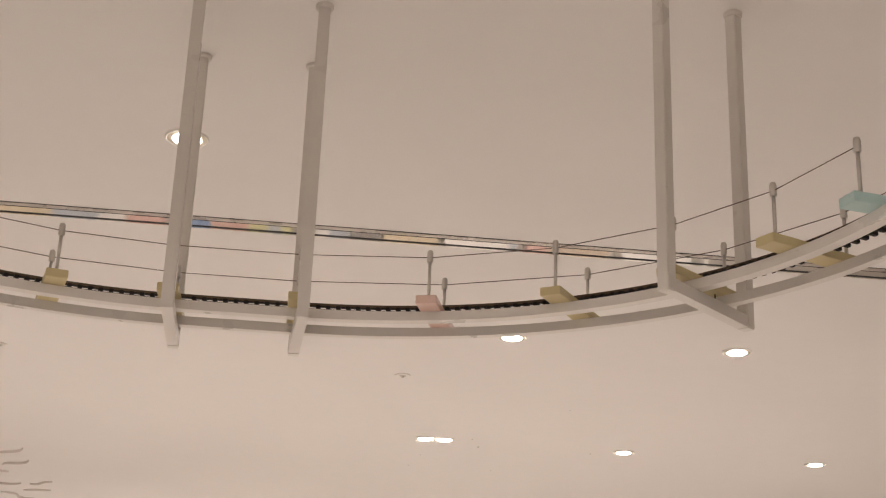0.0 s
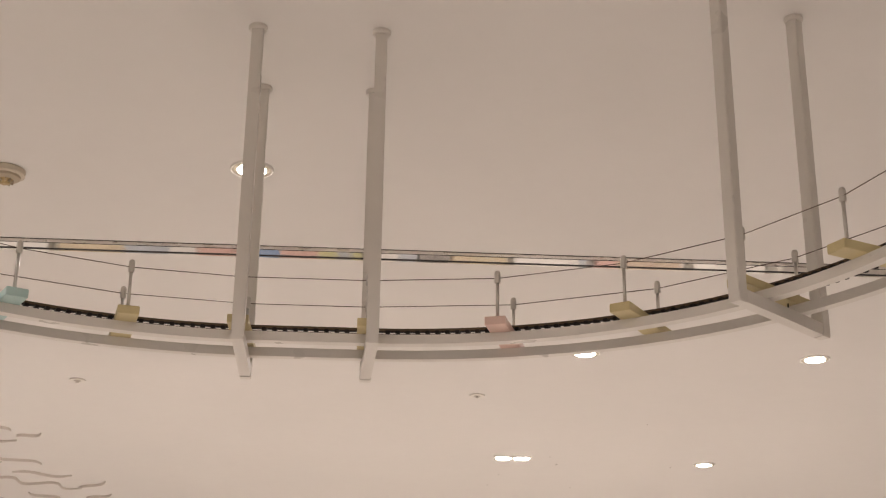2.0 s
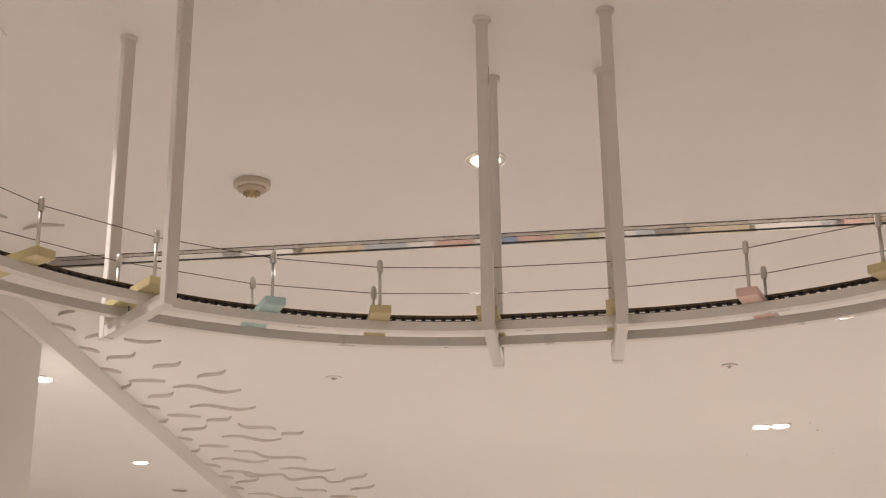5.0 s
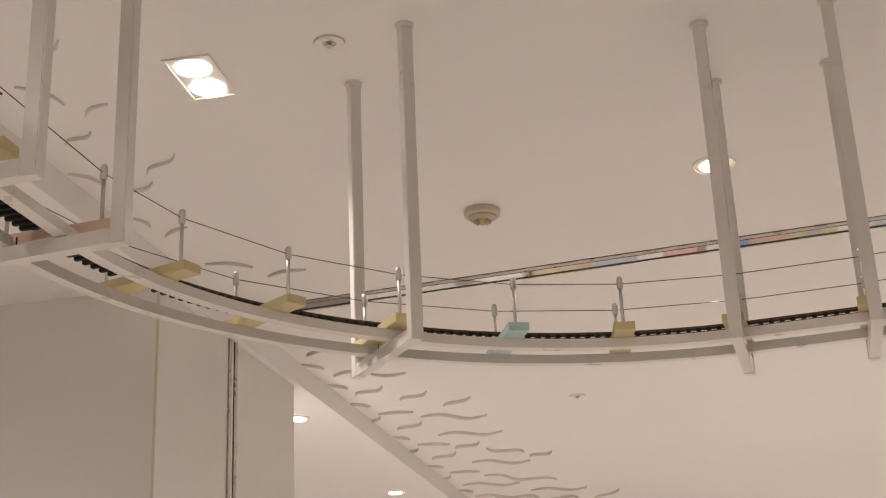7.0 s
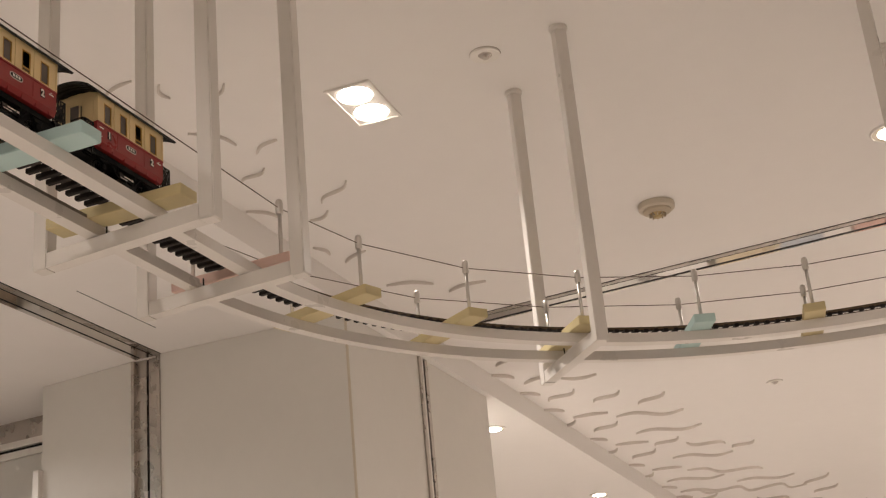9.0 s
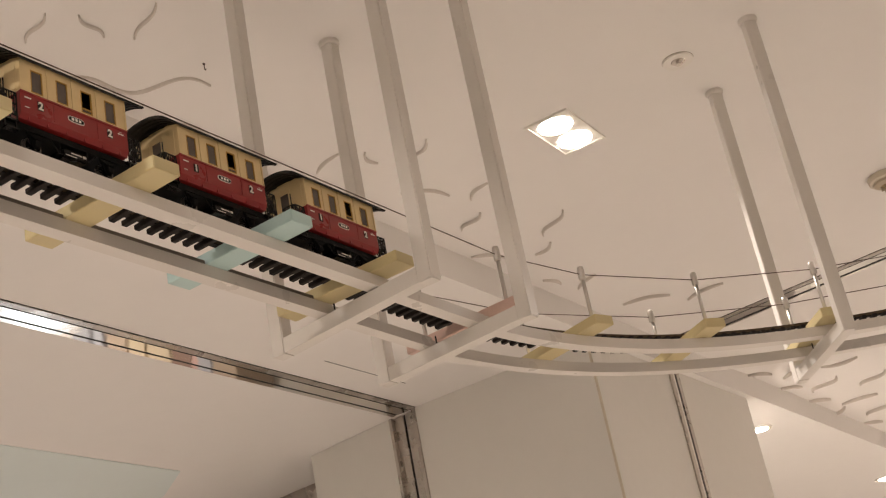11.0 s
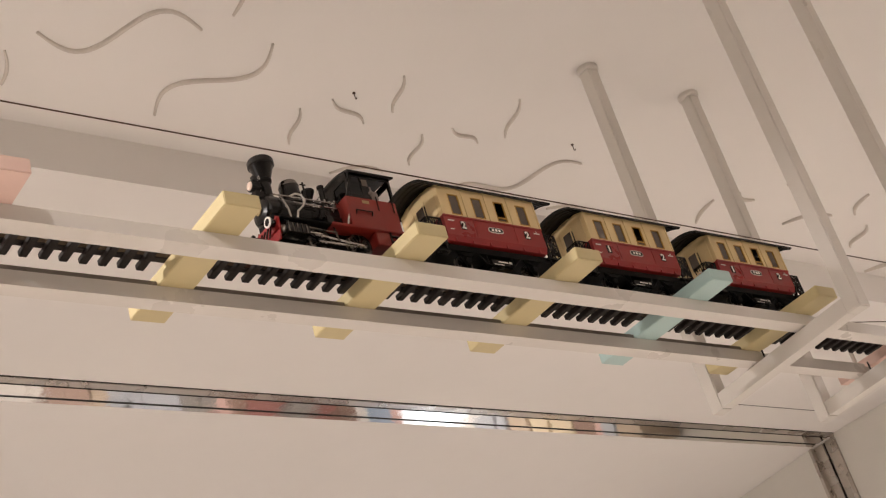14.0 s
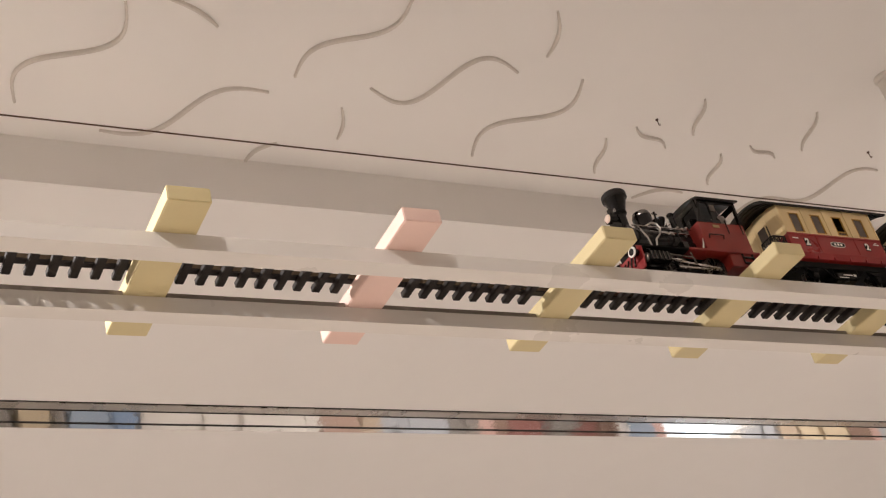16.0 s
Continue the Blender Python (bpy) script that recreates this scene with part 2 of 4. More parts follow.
for y0, y1, mt, out in ((1.625, 1.645, M_BRUSHED, 0.008), (1.645, 1.668, M_WALL, 0.005), (1.668, 1.680, M_DARK, 0.003), (1.680, 1.705, M_BRUSHED, 0.008)):
    x = -2.080 - 0.115 * (y0 - 0.968) / 1.449
    part("flange" if mt is not M_DARK else "groove", boxes((x - 0.03, x + out, y0, y1, 0, SOFFIT - 0.004)), mt, g2)
part("panel_joint", boxes((-2.085, -2.077, 0.965, 0.973, 0, SOFFIT - 0.004), bevel=0.001), M_DETECTOR, g2)
seam = part("access_panel_seam", strip(bmesh.new(), (-2.645, 0.178), (-2.688, 0.648), SOFFIT, 0.0, 0.003, 0.0008), M_DARK)
tagged(seam, "thin dark seam of an access panel in the ceiling", "panel seam", kind="structure")

# ---- railway support ----
railway = thing("railway_support", "cream painted steel tube carriageway hung under the ceiling", "track support")
# bent square tubes round the curve, others butted to them along the straight run
S_JOIN, S_FLAT = ARC_LEN - 0.019, ARC_LEN + 0.296
for s0, s1, side, w, z0 in ((S0, S_JOIN, GAP_IN, 0.028, BAR + 0.001), (S0, S_JOIN, -GAP_OUT, 0.024, BAR + 0.001),
                            (S_JOIN + 0.001, S_FLAT, 0.062, 0.0275, BAR + 0.002), (S_JOIN + 0.001, S_FLAT, -0.066, 0.025, BAR + 0.002),
                            (S_FLAT + 0.001, S1, 0.0640, 0.0275, BAR + 0.003), (S_FLAT + 0.001, S1, -0.0635, 0.025, BAR + 0.002)):
    part("side_tube", sweep(bmesh.new(), s0, s1, side, z0, BAR + TUBE_H, w), M_STEEL_PAINT, railway)


def hanger(s, half, skew_in=0.0, skew_out=0.0):
    """A U of square tube; its inner and outer ends may stand a little forward of square."""
    m = on_line(s)
    h = thing("ceiling_hanger", "cream painted steel U-shaped hanger fixed to the ceiling", "hanger", m, "hangers under the ceiling")
    top = CEIL - m.translation.z
    ends = []
    for sg, sk in ((1, skew_in), (-1, skew_out)):
        y = sg * (half - BAR / 2)
        ends.append((sk, y))
        part("post", boxes((sk - BAR / 2, sk + BAR / 2, y - BAR / 2, y + BAR / 2, 0, top - 0.004), bevel=0.002), M_STEEL_PAINT, h)
        part("ceiling_flange", lathe(bmesh.new(), [(0.021, top - 0.012), (0.024, top - 0.008), (0.024, top)], 16, Matrix.Translation((sk, y, 0))), M_STEEL_PAINT, h)
    (xa, ya), (xb, yb) = ends
    for y in (0.038, -0.046):
        part("bolt", rod(bmesh.new(), (0, y, BAR - 0.002), (0, y, BLOCK_Z), 0.0016, seg=8), M_DARK, h)
    k = BAR / 2 - 0.001
    part("cross_bar", prism(bmesh.new(), [(xa - k, ya - BAR / 2), (xa + k, ya - BAR / 2), (xb + k, yb + BAR / 2), (xb - k, yb + BAR / 2)], 0.001, BAR), M_STEEL_PAINT, h)
    return h


S_H0B, S_H0A = S_JOIN, S_FLAT
hanger(0.0, 0.185, -0.006, 0.0)
hanger(-0.312, 0.185, -0.012, 0.002)
hanger(R * math.radians(43.7), 0.185)
hanger(-0.312 - R * math.radians(50.9), 0.190, -0.02, 0.0)
hanger(S_H0B, 0.198, 0.022, -0.006)
hanger(S_H0A, 0.198, 0.028, -0.006)

# ---- blocks that carry the track, with wire posts ----
def block(s, mat, colour):
    b = thing("track_block", colour + " painted wooden block across the two tubes", "block", on_line(s, BLOCK_Z), "blocks under the track")
    part("body", boxes((-0.0255, 0.0255, -0.141, 0.138, 0.0005, BLOCK_H), bevel=0.0012), mat, b)
    return b


M_STRIP = material("dark_brown_strip", (0.20, 0.165, 0.135), 0.35, spots=0.15, scale=30)
COLOURS = {"y": (M_YELLOW, "pale yellow"), "b": (M_BLUE, "pale blue"), "p": (M_PINK, "pale pink")}
block_s = [(R * radians(a), c) for a, c in zip((0, 14.2, 28.4, 44.1, 60.1, 76.8, 91.0), "yybyyyp")]
block_s += [(-0.312 - R * radians(a), c) for a, c in zip((0, 17.0, 34.0, 50.5, 65.5, 79.5), "ypyyyb")]
block_s += [(S_H0A + 0.022, "y")] + [(ARC_LEN + 0.590 + 0.2905 * k, c) for k, c in zip(range(12), "byyypyybypyy")]
for s, c in block_s:
    block(s, *COLOURS[c])


# dark strips on the outer tube of the straight run, from block to block
flat = sorted(s for s, c in block_s if s > S_FLAT)
for a, b in zip(flat, flat[1:]):
    st = part("dark_strip", sweep(bmesh.new(), a + 0.027, b - 0.027, -0.058, BLOCK_Z + 0.0003, BLOCK_Z + 0.007, 0.012, 0.1), M_STRIP)
    tagged(st, "thin dark brown strip on the outer tube", "strip", "packing strips under the track")


def wire_post(s, side):
    h = thing("wire_post", "satin metal post with a round cap holding a guard wire", "post", on_line(s, BLOCK_Z + BLOCK_H, side), "posts of the guard wire")
    part("stem", rod(bmesh.new(), (0, 0, 0), (0, 0, 0.098), 0.0042, seg=12), M_POST, h, smooth=True)
    part("cap", lathe(bmesh.new(), [(0.0068, 0.094), (0.0078, 0.096), (0.0078, 0.118), (0.0062, 0.124), (0.002, 0.1265)], 16), M_POST, h, smooth=True)
    part("foot", lathe(bmesh.new(), [(0.0085, 0.0), (0.0085, 0.003), (0.0055, 0.005)], 16), M_POST, h)


post_s = sorted(s for s, c in block_s if s <= ARC_LEN + 0.1)
for s in post_s:
    wire_post(s, 0.105)
    wire_post(s, -0.105)


def wire(points, label):
    w = thing("guard_wire", label, "wire")
    for a, b in zip(points, points[1:]):
        part("strand", rod(bmesh.new(), a, b, 0.0011, seg=6), M_WIRE, w)


WZ = BLOCK_Z + BLOCK_H + 0.107
wire([on_line(s, WZ, 0.105).translation for s in post_s] + [on_line(S1, WZ, 0.105).translation], "thin dark guard wire strung between metal posts")
wire([on_line(s, WZ, -0.105).translation for s in post_s], "thin dark guard wire strung along the outer posts")

# ---- track ----
track = thing("railway_track", "model railway track, dark plastic sleepers and dull metal rails", "railway track")
for side in (0.0235, -0.0235):
    part("rail", sweep(bmesh.new(), S0, S1, side, TRACK_Z + 0.010, TRACK_Z + 0.0185, 0.0045), M_RAIL, track)
    part("rail_foot", sweep(bmesh.new(), S0, S1, side, TRACK_Z + 0.0085, TRACK_Z + 0.0105, 0.010), M_SLEEPER, track)
RAIL_TOP = TRACK_Z + 0.0185
sl = bmesh.new()
box(sl, -0.0055, 0.0055, -0.041, 0.041, 0.0005, 0.0092, bevel=0.001)
first = part("sleeper", sl, M_SLEEPER, track)
PITCH = 0.0256
starts = [-1.9 + PITCH * i for i in range(300)]
starts = [s for s in starts if all(abs(s - b) > 0.0325 for b, c in block_s)]
first.matrix_basis = on_line(starts[0], TRACK_Z)
for s in starts[1:]:
    o = first.copy()
    scene.collection.objects.link(o)
    o.matrix_basis = on_line(s, TRACK_Z)

# ---- the train ----
M_RED = material("red_enamel", (0.28, 0.016, 0.016), 0.35, spots=0.08, scale=30)
M_DARK_RED = material("dark_red_enamel", (0.22, 0.019, 0.013), 0.36, spots=0.15, scale=30)
M_CREAM = material("cream_enamel", (0.72, 0.55, 0.285), 0.42, spots=0.06, scale=40)
M_BLACK = material("black_plastic", (0.0065, 0.0055, 0.005), 0.20, spots=0.3, scale=60, spec=0.36)
M_ROOF = material("dark_grey_roof", (0.010, 0.0088, 0.008), 0.42, spots=0.2, scale=50, spec=0.3)
M_FRAME = material("ochre_window_frame", (0.46, 0.25, 0.045), 0.4)
M_PANE = material("brown_tinted_pane", (0.10, 0.075, 0.06), 0.12, spots=0.1, scale=60)
M_OPEN = material("dark_interior", (0.02, 0.012, 0.010), 0.6)
M_MATT = material("matt_black", (0.0045, 0.004, 0.0038), 0.55, spots=0.3, scale=60, spec=0.14)
M_ROD = material("grey_rod_steel", (0.45, 0.42, 0.39), 0.24, 0.9, spots=0.15, scale=80)
M_METAL = material("bright_metal", (0.62, 0.60, 0.57), 0.22, 0.95, spots=0.06, scale=80)
M_DULL = material("dull_wheel_metal", (0.13, 0.115, 0.10), 0.28, 0.8, spots=0.2, scale=80)
M_DOME = material("polished_dark_dome", (0.16, 0.15, 0.14), 0.14, 1.0, spots=0.5, scale=120)
M_PRINT = material("white_print", (0.78, 0.74, 0.68), 0.5)
M_LENS = material("pinkish_lamp_lens", (0.78, 0.62, 0.52), 0.12)
M_FIGURE = material("figure_paint", (0.24, 0.20, 0.18), 0.55)


def tall_box(bm, pts, x0, x1):
    """A prism along x of a profile of (y, z)."""
    a = [bm.verts.new((x0, y, z)) for y, z in pts]
    b = [bm.verts.new((x1, y, z)) for y, z in pts]
    n = len(pts)
    for i in range(n):
        j = (i + 1) % n
        bm.faces.new((a[i], a[j], b[j], b[i]))
    bm.faces.new(a[::-1])
    bm.faces.new(b)
    return bm


def side_prism(bm, pts, y0, y1):
    """A prism across y of a profile of (x, z)."""
    a = [bm.verts.new((x, y0, z)) for x, z in pts]
    b = [bm.verts.new((x, y1, z)) for x, z in pts]
    n = len(pts)
    for i in range(n):
        j = (i + 1) % n
        bm.faces.new((a[i], a[j], b[j], b[i]))
    bm.faces.new(a[::-1])
    bm.faces.new(b)
    return bm


TO_SIDE = Matrix.Rotation(radians(-90), 4, "X")       # z to +y


def wheel(parent, x, y, r, spokes=10):
    """A wheel with its outer face on the side of the sign of y."""
    sg = math.copysign(1, y)
    m = Matrix.Translation((x, y, r)) @ Matrix.Rotation(radians(-90 * sg), 4, "X")
    w = part("wheel", lathe(bmesh.new(), [(r * 1.10, -0.004), (r * 1.10, -0.0025), (r, -0.002), (r, 0.002), (r * 0.84, 0.002), (r * 0.82, -0.001)], 28, m), M_DULL, parent)
    bm = bmesh.new()
    for i in range(spokes):
        a = 2 * math.pi * i / spokes
        p, q = m @ Vector((0, 0, 0.0005)), m @ Vector((r * 0.86 * math.cos(a), r * 0.86 * math.sin(a), 0.0005))
        rod(bm, p, q, r * 0.055, seg=5)
    part("spokes", bm, M_BLACK, w)
    part("hub", lathe(bmesh.new(), [(r * 0.22, -0.002), (r * 0.22, 0.003), (r * 0.14, 0.0035)], 12, m), M_BLACK, w)
    return w


def digit(ch, size, m, parent):
    cu = bpy.data.curves.new("number", "FONT")
    cu.body, cu.size, cu.align_x, cu.align_y, cu.extrude, cu.offset = ch, size, "CENTER", "CENTER", 0.0003, 0.0007
    ob = new("class_number", cu)
    dg = bpy.context.evaluated_depsgraph_get()
    me = bpy.data.meshes.new_from_object(ob.evaluated_get(dg))
    bpy.data.objects.remove(ob)
    me.materials.clear()
    me.materials.append(M_PRINT)
    o = new("class_number", me)
    o.parent = parent
    o.matrix_basis = m
    o["label"] = "white class number " + ch
    return o


def bar(parent, a, b, r=0.0013):
    return part("railing_bar", rod(bmesh.new(), a, b, r, seg=6), M_BLACK, parent)


def coach(name, front_digit, m):
    c = thing(name, "cream and red two-axle model railway coach with black roof", "coach", m, "coaches of the model train")
    L, W = 0.1015, 0.047
    # lower red body, drawn in at the foot
    part("lower_body", tall_box(bmesh.new(), [(-0.0425, 0.046), (0.0425, 0.046), (W, 0.055), (W, 0.0905), (-W, 0.0905), (-W, 0.055)], -L, L), M_RED, c)
    for sg in (1, -1):
        for x in (-0.086, -0.052, -0.017, 0.017, 0.052, 0.086):
            part("sill_rib", side_prism(bmesh.new(), [(x - 0.0009, 0.0460), (x + 0.0009, 0.0460), (x + 0.0009, 0.0555), (x - 0.0009, 0.0555)], sg * 0.041, sg * (W - 0.0016)), M_RED, c)
    for sg in (1, -1):
        y0, y1 = sorted((sg * (W - 0.001), sg * (W + 0.0014)))
        part("waist_rail", boxes((-L, L, y0, y1, 0.0885, 0.0915)), M_RED, c)
        y0, y1 = sorted((sg * (W - 0.001), sg * (W + 0.0007)))
        for x in (-0.0415, 0.0415):
            part("panel_joint", boxes((x - 0.0006, x + 0.0006, y0, y1, 0.058, 0.0885)), M_RED, c)
    # upper cream body: posts and rails round four real openings a side
    fr = (0.155, 0.385, 0.615, 0.845)
    wx = [L - 2 * L * f for f in fr]
    hw, z0, z1, t = 0.0105, 0.0945, 0.1330, 0.0025
    up = bmesh.new()
    for sg in (1, -1):
        a, b = sorted((sg * (W - t), sg * W))
        box(up, -L, L, a, b, 0.0905, z0)
        box(up, -L, L, a, b, z1, 0.1465)
        xs = [L] + [v for x in wx for v in (x + hw, x - hw)] + [-L]
        for i in range(0, len(xs), 2):
            box(up, xs[i + 1], xs[i], a, b, z0, z1)
    for sx in (1, -1):
        a, b = sorted((sx * (L - t), sx * L))
        for y0, y1 in ((-W + t, -0.014), (0.014, W - t)):
            box(up, a, b, y0, y1, 0.0905, 0.1465)
        box(up, a, b, -0.014, 0.014, 0.137, 0.1535)
        tall_box(up, [(-W + t, 0.1465), (W - t, 0.1465), (0.030, 0.1520), (-0.030, 0.1520)], a, b)
    part("upper_body", up, M_CREAM, c)
    for sg in (1, -1):
        a, b = sorted((sg * W, sg * (W + 0.0015)))
        mids = [L - 0.0015] + [(p + q) / 2 for p, q in zip(wx, wx[1:])] + [-L + 0.0015]
        for x in mids:
            part("panel_bead", boxes((x - 0.0052, x + 0.0052, a, b, 0.0915, 0.1455)) if abs(x) < 0.09 else boxes((x - 0.0012, x + 0.0012, a, b, 0.0915, 0.1455)), M_CREAM, c)
    for sg in (1, -1):
        for i, x in enumerate(wx):
            a, b = sorted((sg * (W - 0.0018), sg * (W + 0.0006)))
            is_open = i == 2
            f = bmesh.new()
            k = 0.0013
            box(f, x - hw, x + hw, a, b, z1 - k, z1)
            box(f, x - hw, x + hw, a, b, z0, z0 + k)
            box(f, x - hw, x - hw + k, a, b, z0 + k, z1 - k)
            box(f, x + hw - k, x + hw, a, b, z0 + k, z1 - k)
            if is_open:
                box(f, x - hw + k, x + hw - k, a, b, z0 + 0.0065, z0 + 0.0085)
            wf = part("window", f, M_FRAME, c)
            a, b = sorted((sg * (W - 0.0022), sg * (W - 0.0012)))
            if is_open:
                part("pane", boxes((x - hw + k, x + hw - k, a, b, z0 + k, z0 + 0.0065)), M_PANE, wf)
            else:
                part("pane", boxes((x - hw + k, x + hw - k, a, b, z0 + k, z1 - k)), M_PANE, wf)
    part("interior", boxes((-L + 0.006, L - 0.006, -0.012, 0.012, 0.091, 0.142)), M_OPEN, c)
    for sx in (1, -1):
        a, b = sorted((sx * (L - 0.0015), sx * (L + 0.0006)))
        d = part("end_door", boxes((a, b, -0.0135, 0.0135, 0.0445, 0.137)), M_CREAM, c, "brownish end door")
        part("pane", boxes((*sorted((sx * (L + 0.0004), sx * (L + 0.0010))), -0.009, 0.009, 0.098, 0.130)), M_PANE, d)
        for y in (-0.0285, 0.0285):
            e0, e1 = sorted((sx * (L - 0.001), sx * (L + 0.0008)))
            part("end_panel", boxes((e0, e1, y - 0.0115, y + 0.0115, 0.0955, 0.1380), bevel=0.0003), M_CREAM, c)
        part("hand_rail", rod(bmesh.new(), (sx * (L + 0.004), 0.0165, 0.075), (sx * (L + 0.004), 0.0165, 0.125), 0.0011, seg=6), M_BLACK, c)
    # roof: a bowed shell that hangs over both platforms
    RL = 0.137
    prof, n = [], 12
    for i in range(n + 1):
        u = -1 + 2 * i / n
        prof.append((0.0545 * u, 0.1455 + 0.0150 * (1 - abs(u) ** 2.2)))
    for i in range(n, -1, -1):
        u = -1 + 2 * i / n
        prof.append((0.0530 * u, 0.1430 + 0.0146 * (1 - abs(u) ** 2.2)))
    roof = part("roof", tall_box(bmesh.new(), prof, -RL, RL), M_ROOF, c, "black bowed roof")
    for sx in (1, -1):
        for x in (0.108, 0.117, 0.126, 0.1345):
            q = [(y * 0.985, z - 0.0012) for y, z in prof[n + 1:]] + [(y * 0.985, z + 0.0008) for y, z in prof[n + 1:][::-1]]
            part("roof_rib", tall_box(bmesh.new(), q, sx * x - 0.001, sx * x + 0.001), M_ROOF, roof)
    top = [(0.030 * (-1 + 2 * i / 6), 0.1595 + 0.0030 * (1 - (-1 + 2 * i / 6) ** 2)) for i in range(7)]
    part("roof_cover", tall_box(bmesh.new(), top + [(0.030, 0.1555), (-0.030, 0.1555)], -L - 0.004, L + 0.004), M_ROOF, roof)
    # platforms
    for sx in (1, -1):
        pf = part("platform", boxes((*sorted((sx * L, sx * 0.134)), -0.043, 0.043, 0.0375, 0.0415), bevel=0.0006), M_BLACK, c)
        x = sx * 0.1325
        for y in (-0.041, -0.016, 0.016, 0.041):
            bar(pf, (x, y, 0.041), (x, y, 0.0855))
        for y0, y1 in ((-0.041, -0.016), (0.016, 0.041)):
            for z in (0.0455, 0.065, 0.085):
                bar(pf, (x, y0, z), (x, y1, z))
            close = bmesh.new()
            for k in range(1, 5):
                rod(close, (x, y0 + (y1 - y0) * k / 5, 0.0455), (x, y0 + (y1 - y0) * k / 5, 0.085), 0.0009, seg=5)
            part("railing_lattice", close, M_BLACK, pf)
            bar(pf, (x, y0, 0.0455), (x, y1, 0.085))
            bar(pf, (x, y1, 0.0455), (x, y0, 0.085))
        for sy in (1, -1):
            y = sy * 0.0425
            xa, xb = sx * 0.1055, sx * 0.130
            for xx in (xa, (xa + xb) / 2, xb):
                bar(pf, (xx, y, 0.041), (xx, y, 0.0855))
            for z in (0.0475, 0.066, 0.085):
                bar(pf, (xa, y, z), (xb, y, z))
            close = bmesh.new()
            for k in (1, 2, 4, 5):
                rod(close, (xa + (xb - xa) * k / 6, y, 0.0475), (xa + (xb - xa) * k / 6, y, 0.085), 0.0009, seg=5)
            part("railing_lattice", close, M_BLACK, pf)
            bar(pf, (xa, y, 0.0475), (xb, y, 0.085))
            bar(pf, (xb, y, 0.0475), (xa, y, 0.085))
            part("step", boxes((*sorted((sx * 0.106, sx * 0.128)), *sorted((sy * 0.036, sy * 0.047)), 0.0215, 0.0235), (*sorted((sx * 0.106, sx * 0.108)), *sorted((sy * 0.040, sy * 0.042)), 0.0235, 0.0375), (*sorted((sx * 0.126, sx * 0.128)), *sorted((sy * 0.040, sy * 0.042)), 0.0235, 0.0375)), M_BLACK, pf)
        wheel_m = Matrix.Translation((sx * 0.1265 + sx * 0.009, 0.024, 0.066)) @ Matrix.Rotation(radians(90), 4, "Y")
        part("brake_wheel", lathe(bmesh.new(), [(0.0075, -0.0008), (0.0085, 0), (0.0075, 0.0008)], 16, wheel_m), M_METAL, pf)
        part("coupler", rod(rod(bmesh.new(), (sx * 0.120, 0, 0.030), (sx * 0.150, 0, 0.028), 0.0034, seg=8), (sx * 0.150, 0, 0.022), (sx * 0.150, 0, 0.034), 0.003, seg=8), M_BLACK, c)
        for sy in (1, -1):
            part("buffer", lathe(bmesh.new(), [(0.003, 0), (0.003, 0.008), (0.0065, 0.0085), (0.0065, 0.0105)], 14, Matrix.Translation((sx * 0.133, sy * 0.027, 0.0335)) @ Matrix.Rotation(radians(90 * sx), 4, "Y")), M_BLACK, c)
    # running gear
    part("underframe", boxes((-0.128, 0.128, -0.033, 0.033, 0.0335, 0.0435), (-0.128, 0.128, 0.034, 0.037, 0.033, 0.043), (-0.128, 0.128, -0.037, -0.034, 0.033, 0.043)), M_MATT, c)
    for x in (0.068, -0.068):
        for sy in (1, -1):
            wheel(c, x, sy * 0.0255, 0.0155)
            part("axle_guard", side_prism(bmesh.new(), [(x - 0.016, 0.034), (x + 0.016, 0.034), (x + 0.008, 0.017), (x + 0.005, 0.010), (x - 0.005, 0.010), (x - 0.008, 0.017)], sy * 0.0325, sy * 0.0345), M_MATT, c)
            part("axle_box", boxes((x - 0.0055, x + 0.0055, *sorted((sy * 0.0345, sy * 0.0395)), 0.0105, 0.0215), bevel=0.001), M_MATT, c)
            sp = bmesh.new()
            for k in range(3):
                box(sp, x - 0.015 + k * 0.0035, x + 0.015 - k * 0.0035, *sorted((sy * 0.0350, sy * 0.0385)), 0.0275 - k * 0.002, 0.0290 - k * 0.002)
            part("leaf_spring", sp, M_MATT, c)
        part("axle", rod(bmesh.new(), (x, -0.034, 0.0155), (x, 0.034, 0.0155), 0.002, seg=8), M_DULL, c)
    for sy in (1, -1):
        tr = bmesh.new()
        rod(tr, (0.046, sy * 0.036, 0.034), (0.026, sy * 0.036, 0.0155), 0.0011, seg=6)
        rod(tr, (0.026, sy * 0.036, 0.0155), (-0.026, sy * 0.036, 0.0155), 0.0011, seg=6)
        rod(tr, (-0.026, sy * 0.036, 0.0155), (-0.046, sy * 0.036, 0.034), 0.0011, seg=6)
        for x in (0.026, -0.026):
            rod(tr, (x, sy * 0.036, 0.0155), (x, sy * 0.036, 0.034), 0.0011, seg=6)
        part("truss_rod", tr, M_MATT, c)
    tank = part("brake_tank", boxes((-0.030, 0.018, -0.030, 0.0335, 0.0155, 0.0305), bevel=0.003), M_BLACK, c)
    part("maker_print", boxes((-0.018, 0.002, 0.0333, 0.0339, 0.0235, 0.0255), (-0.026, -0.020, 0.0333, 0.0339, 0.0225, 0.0265), (-0.008, 0.012, 0.0333, 0.0339, 0.0185, 0.0200)), M_PRINT, tank)
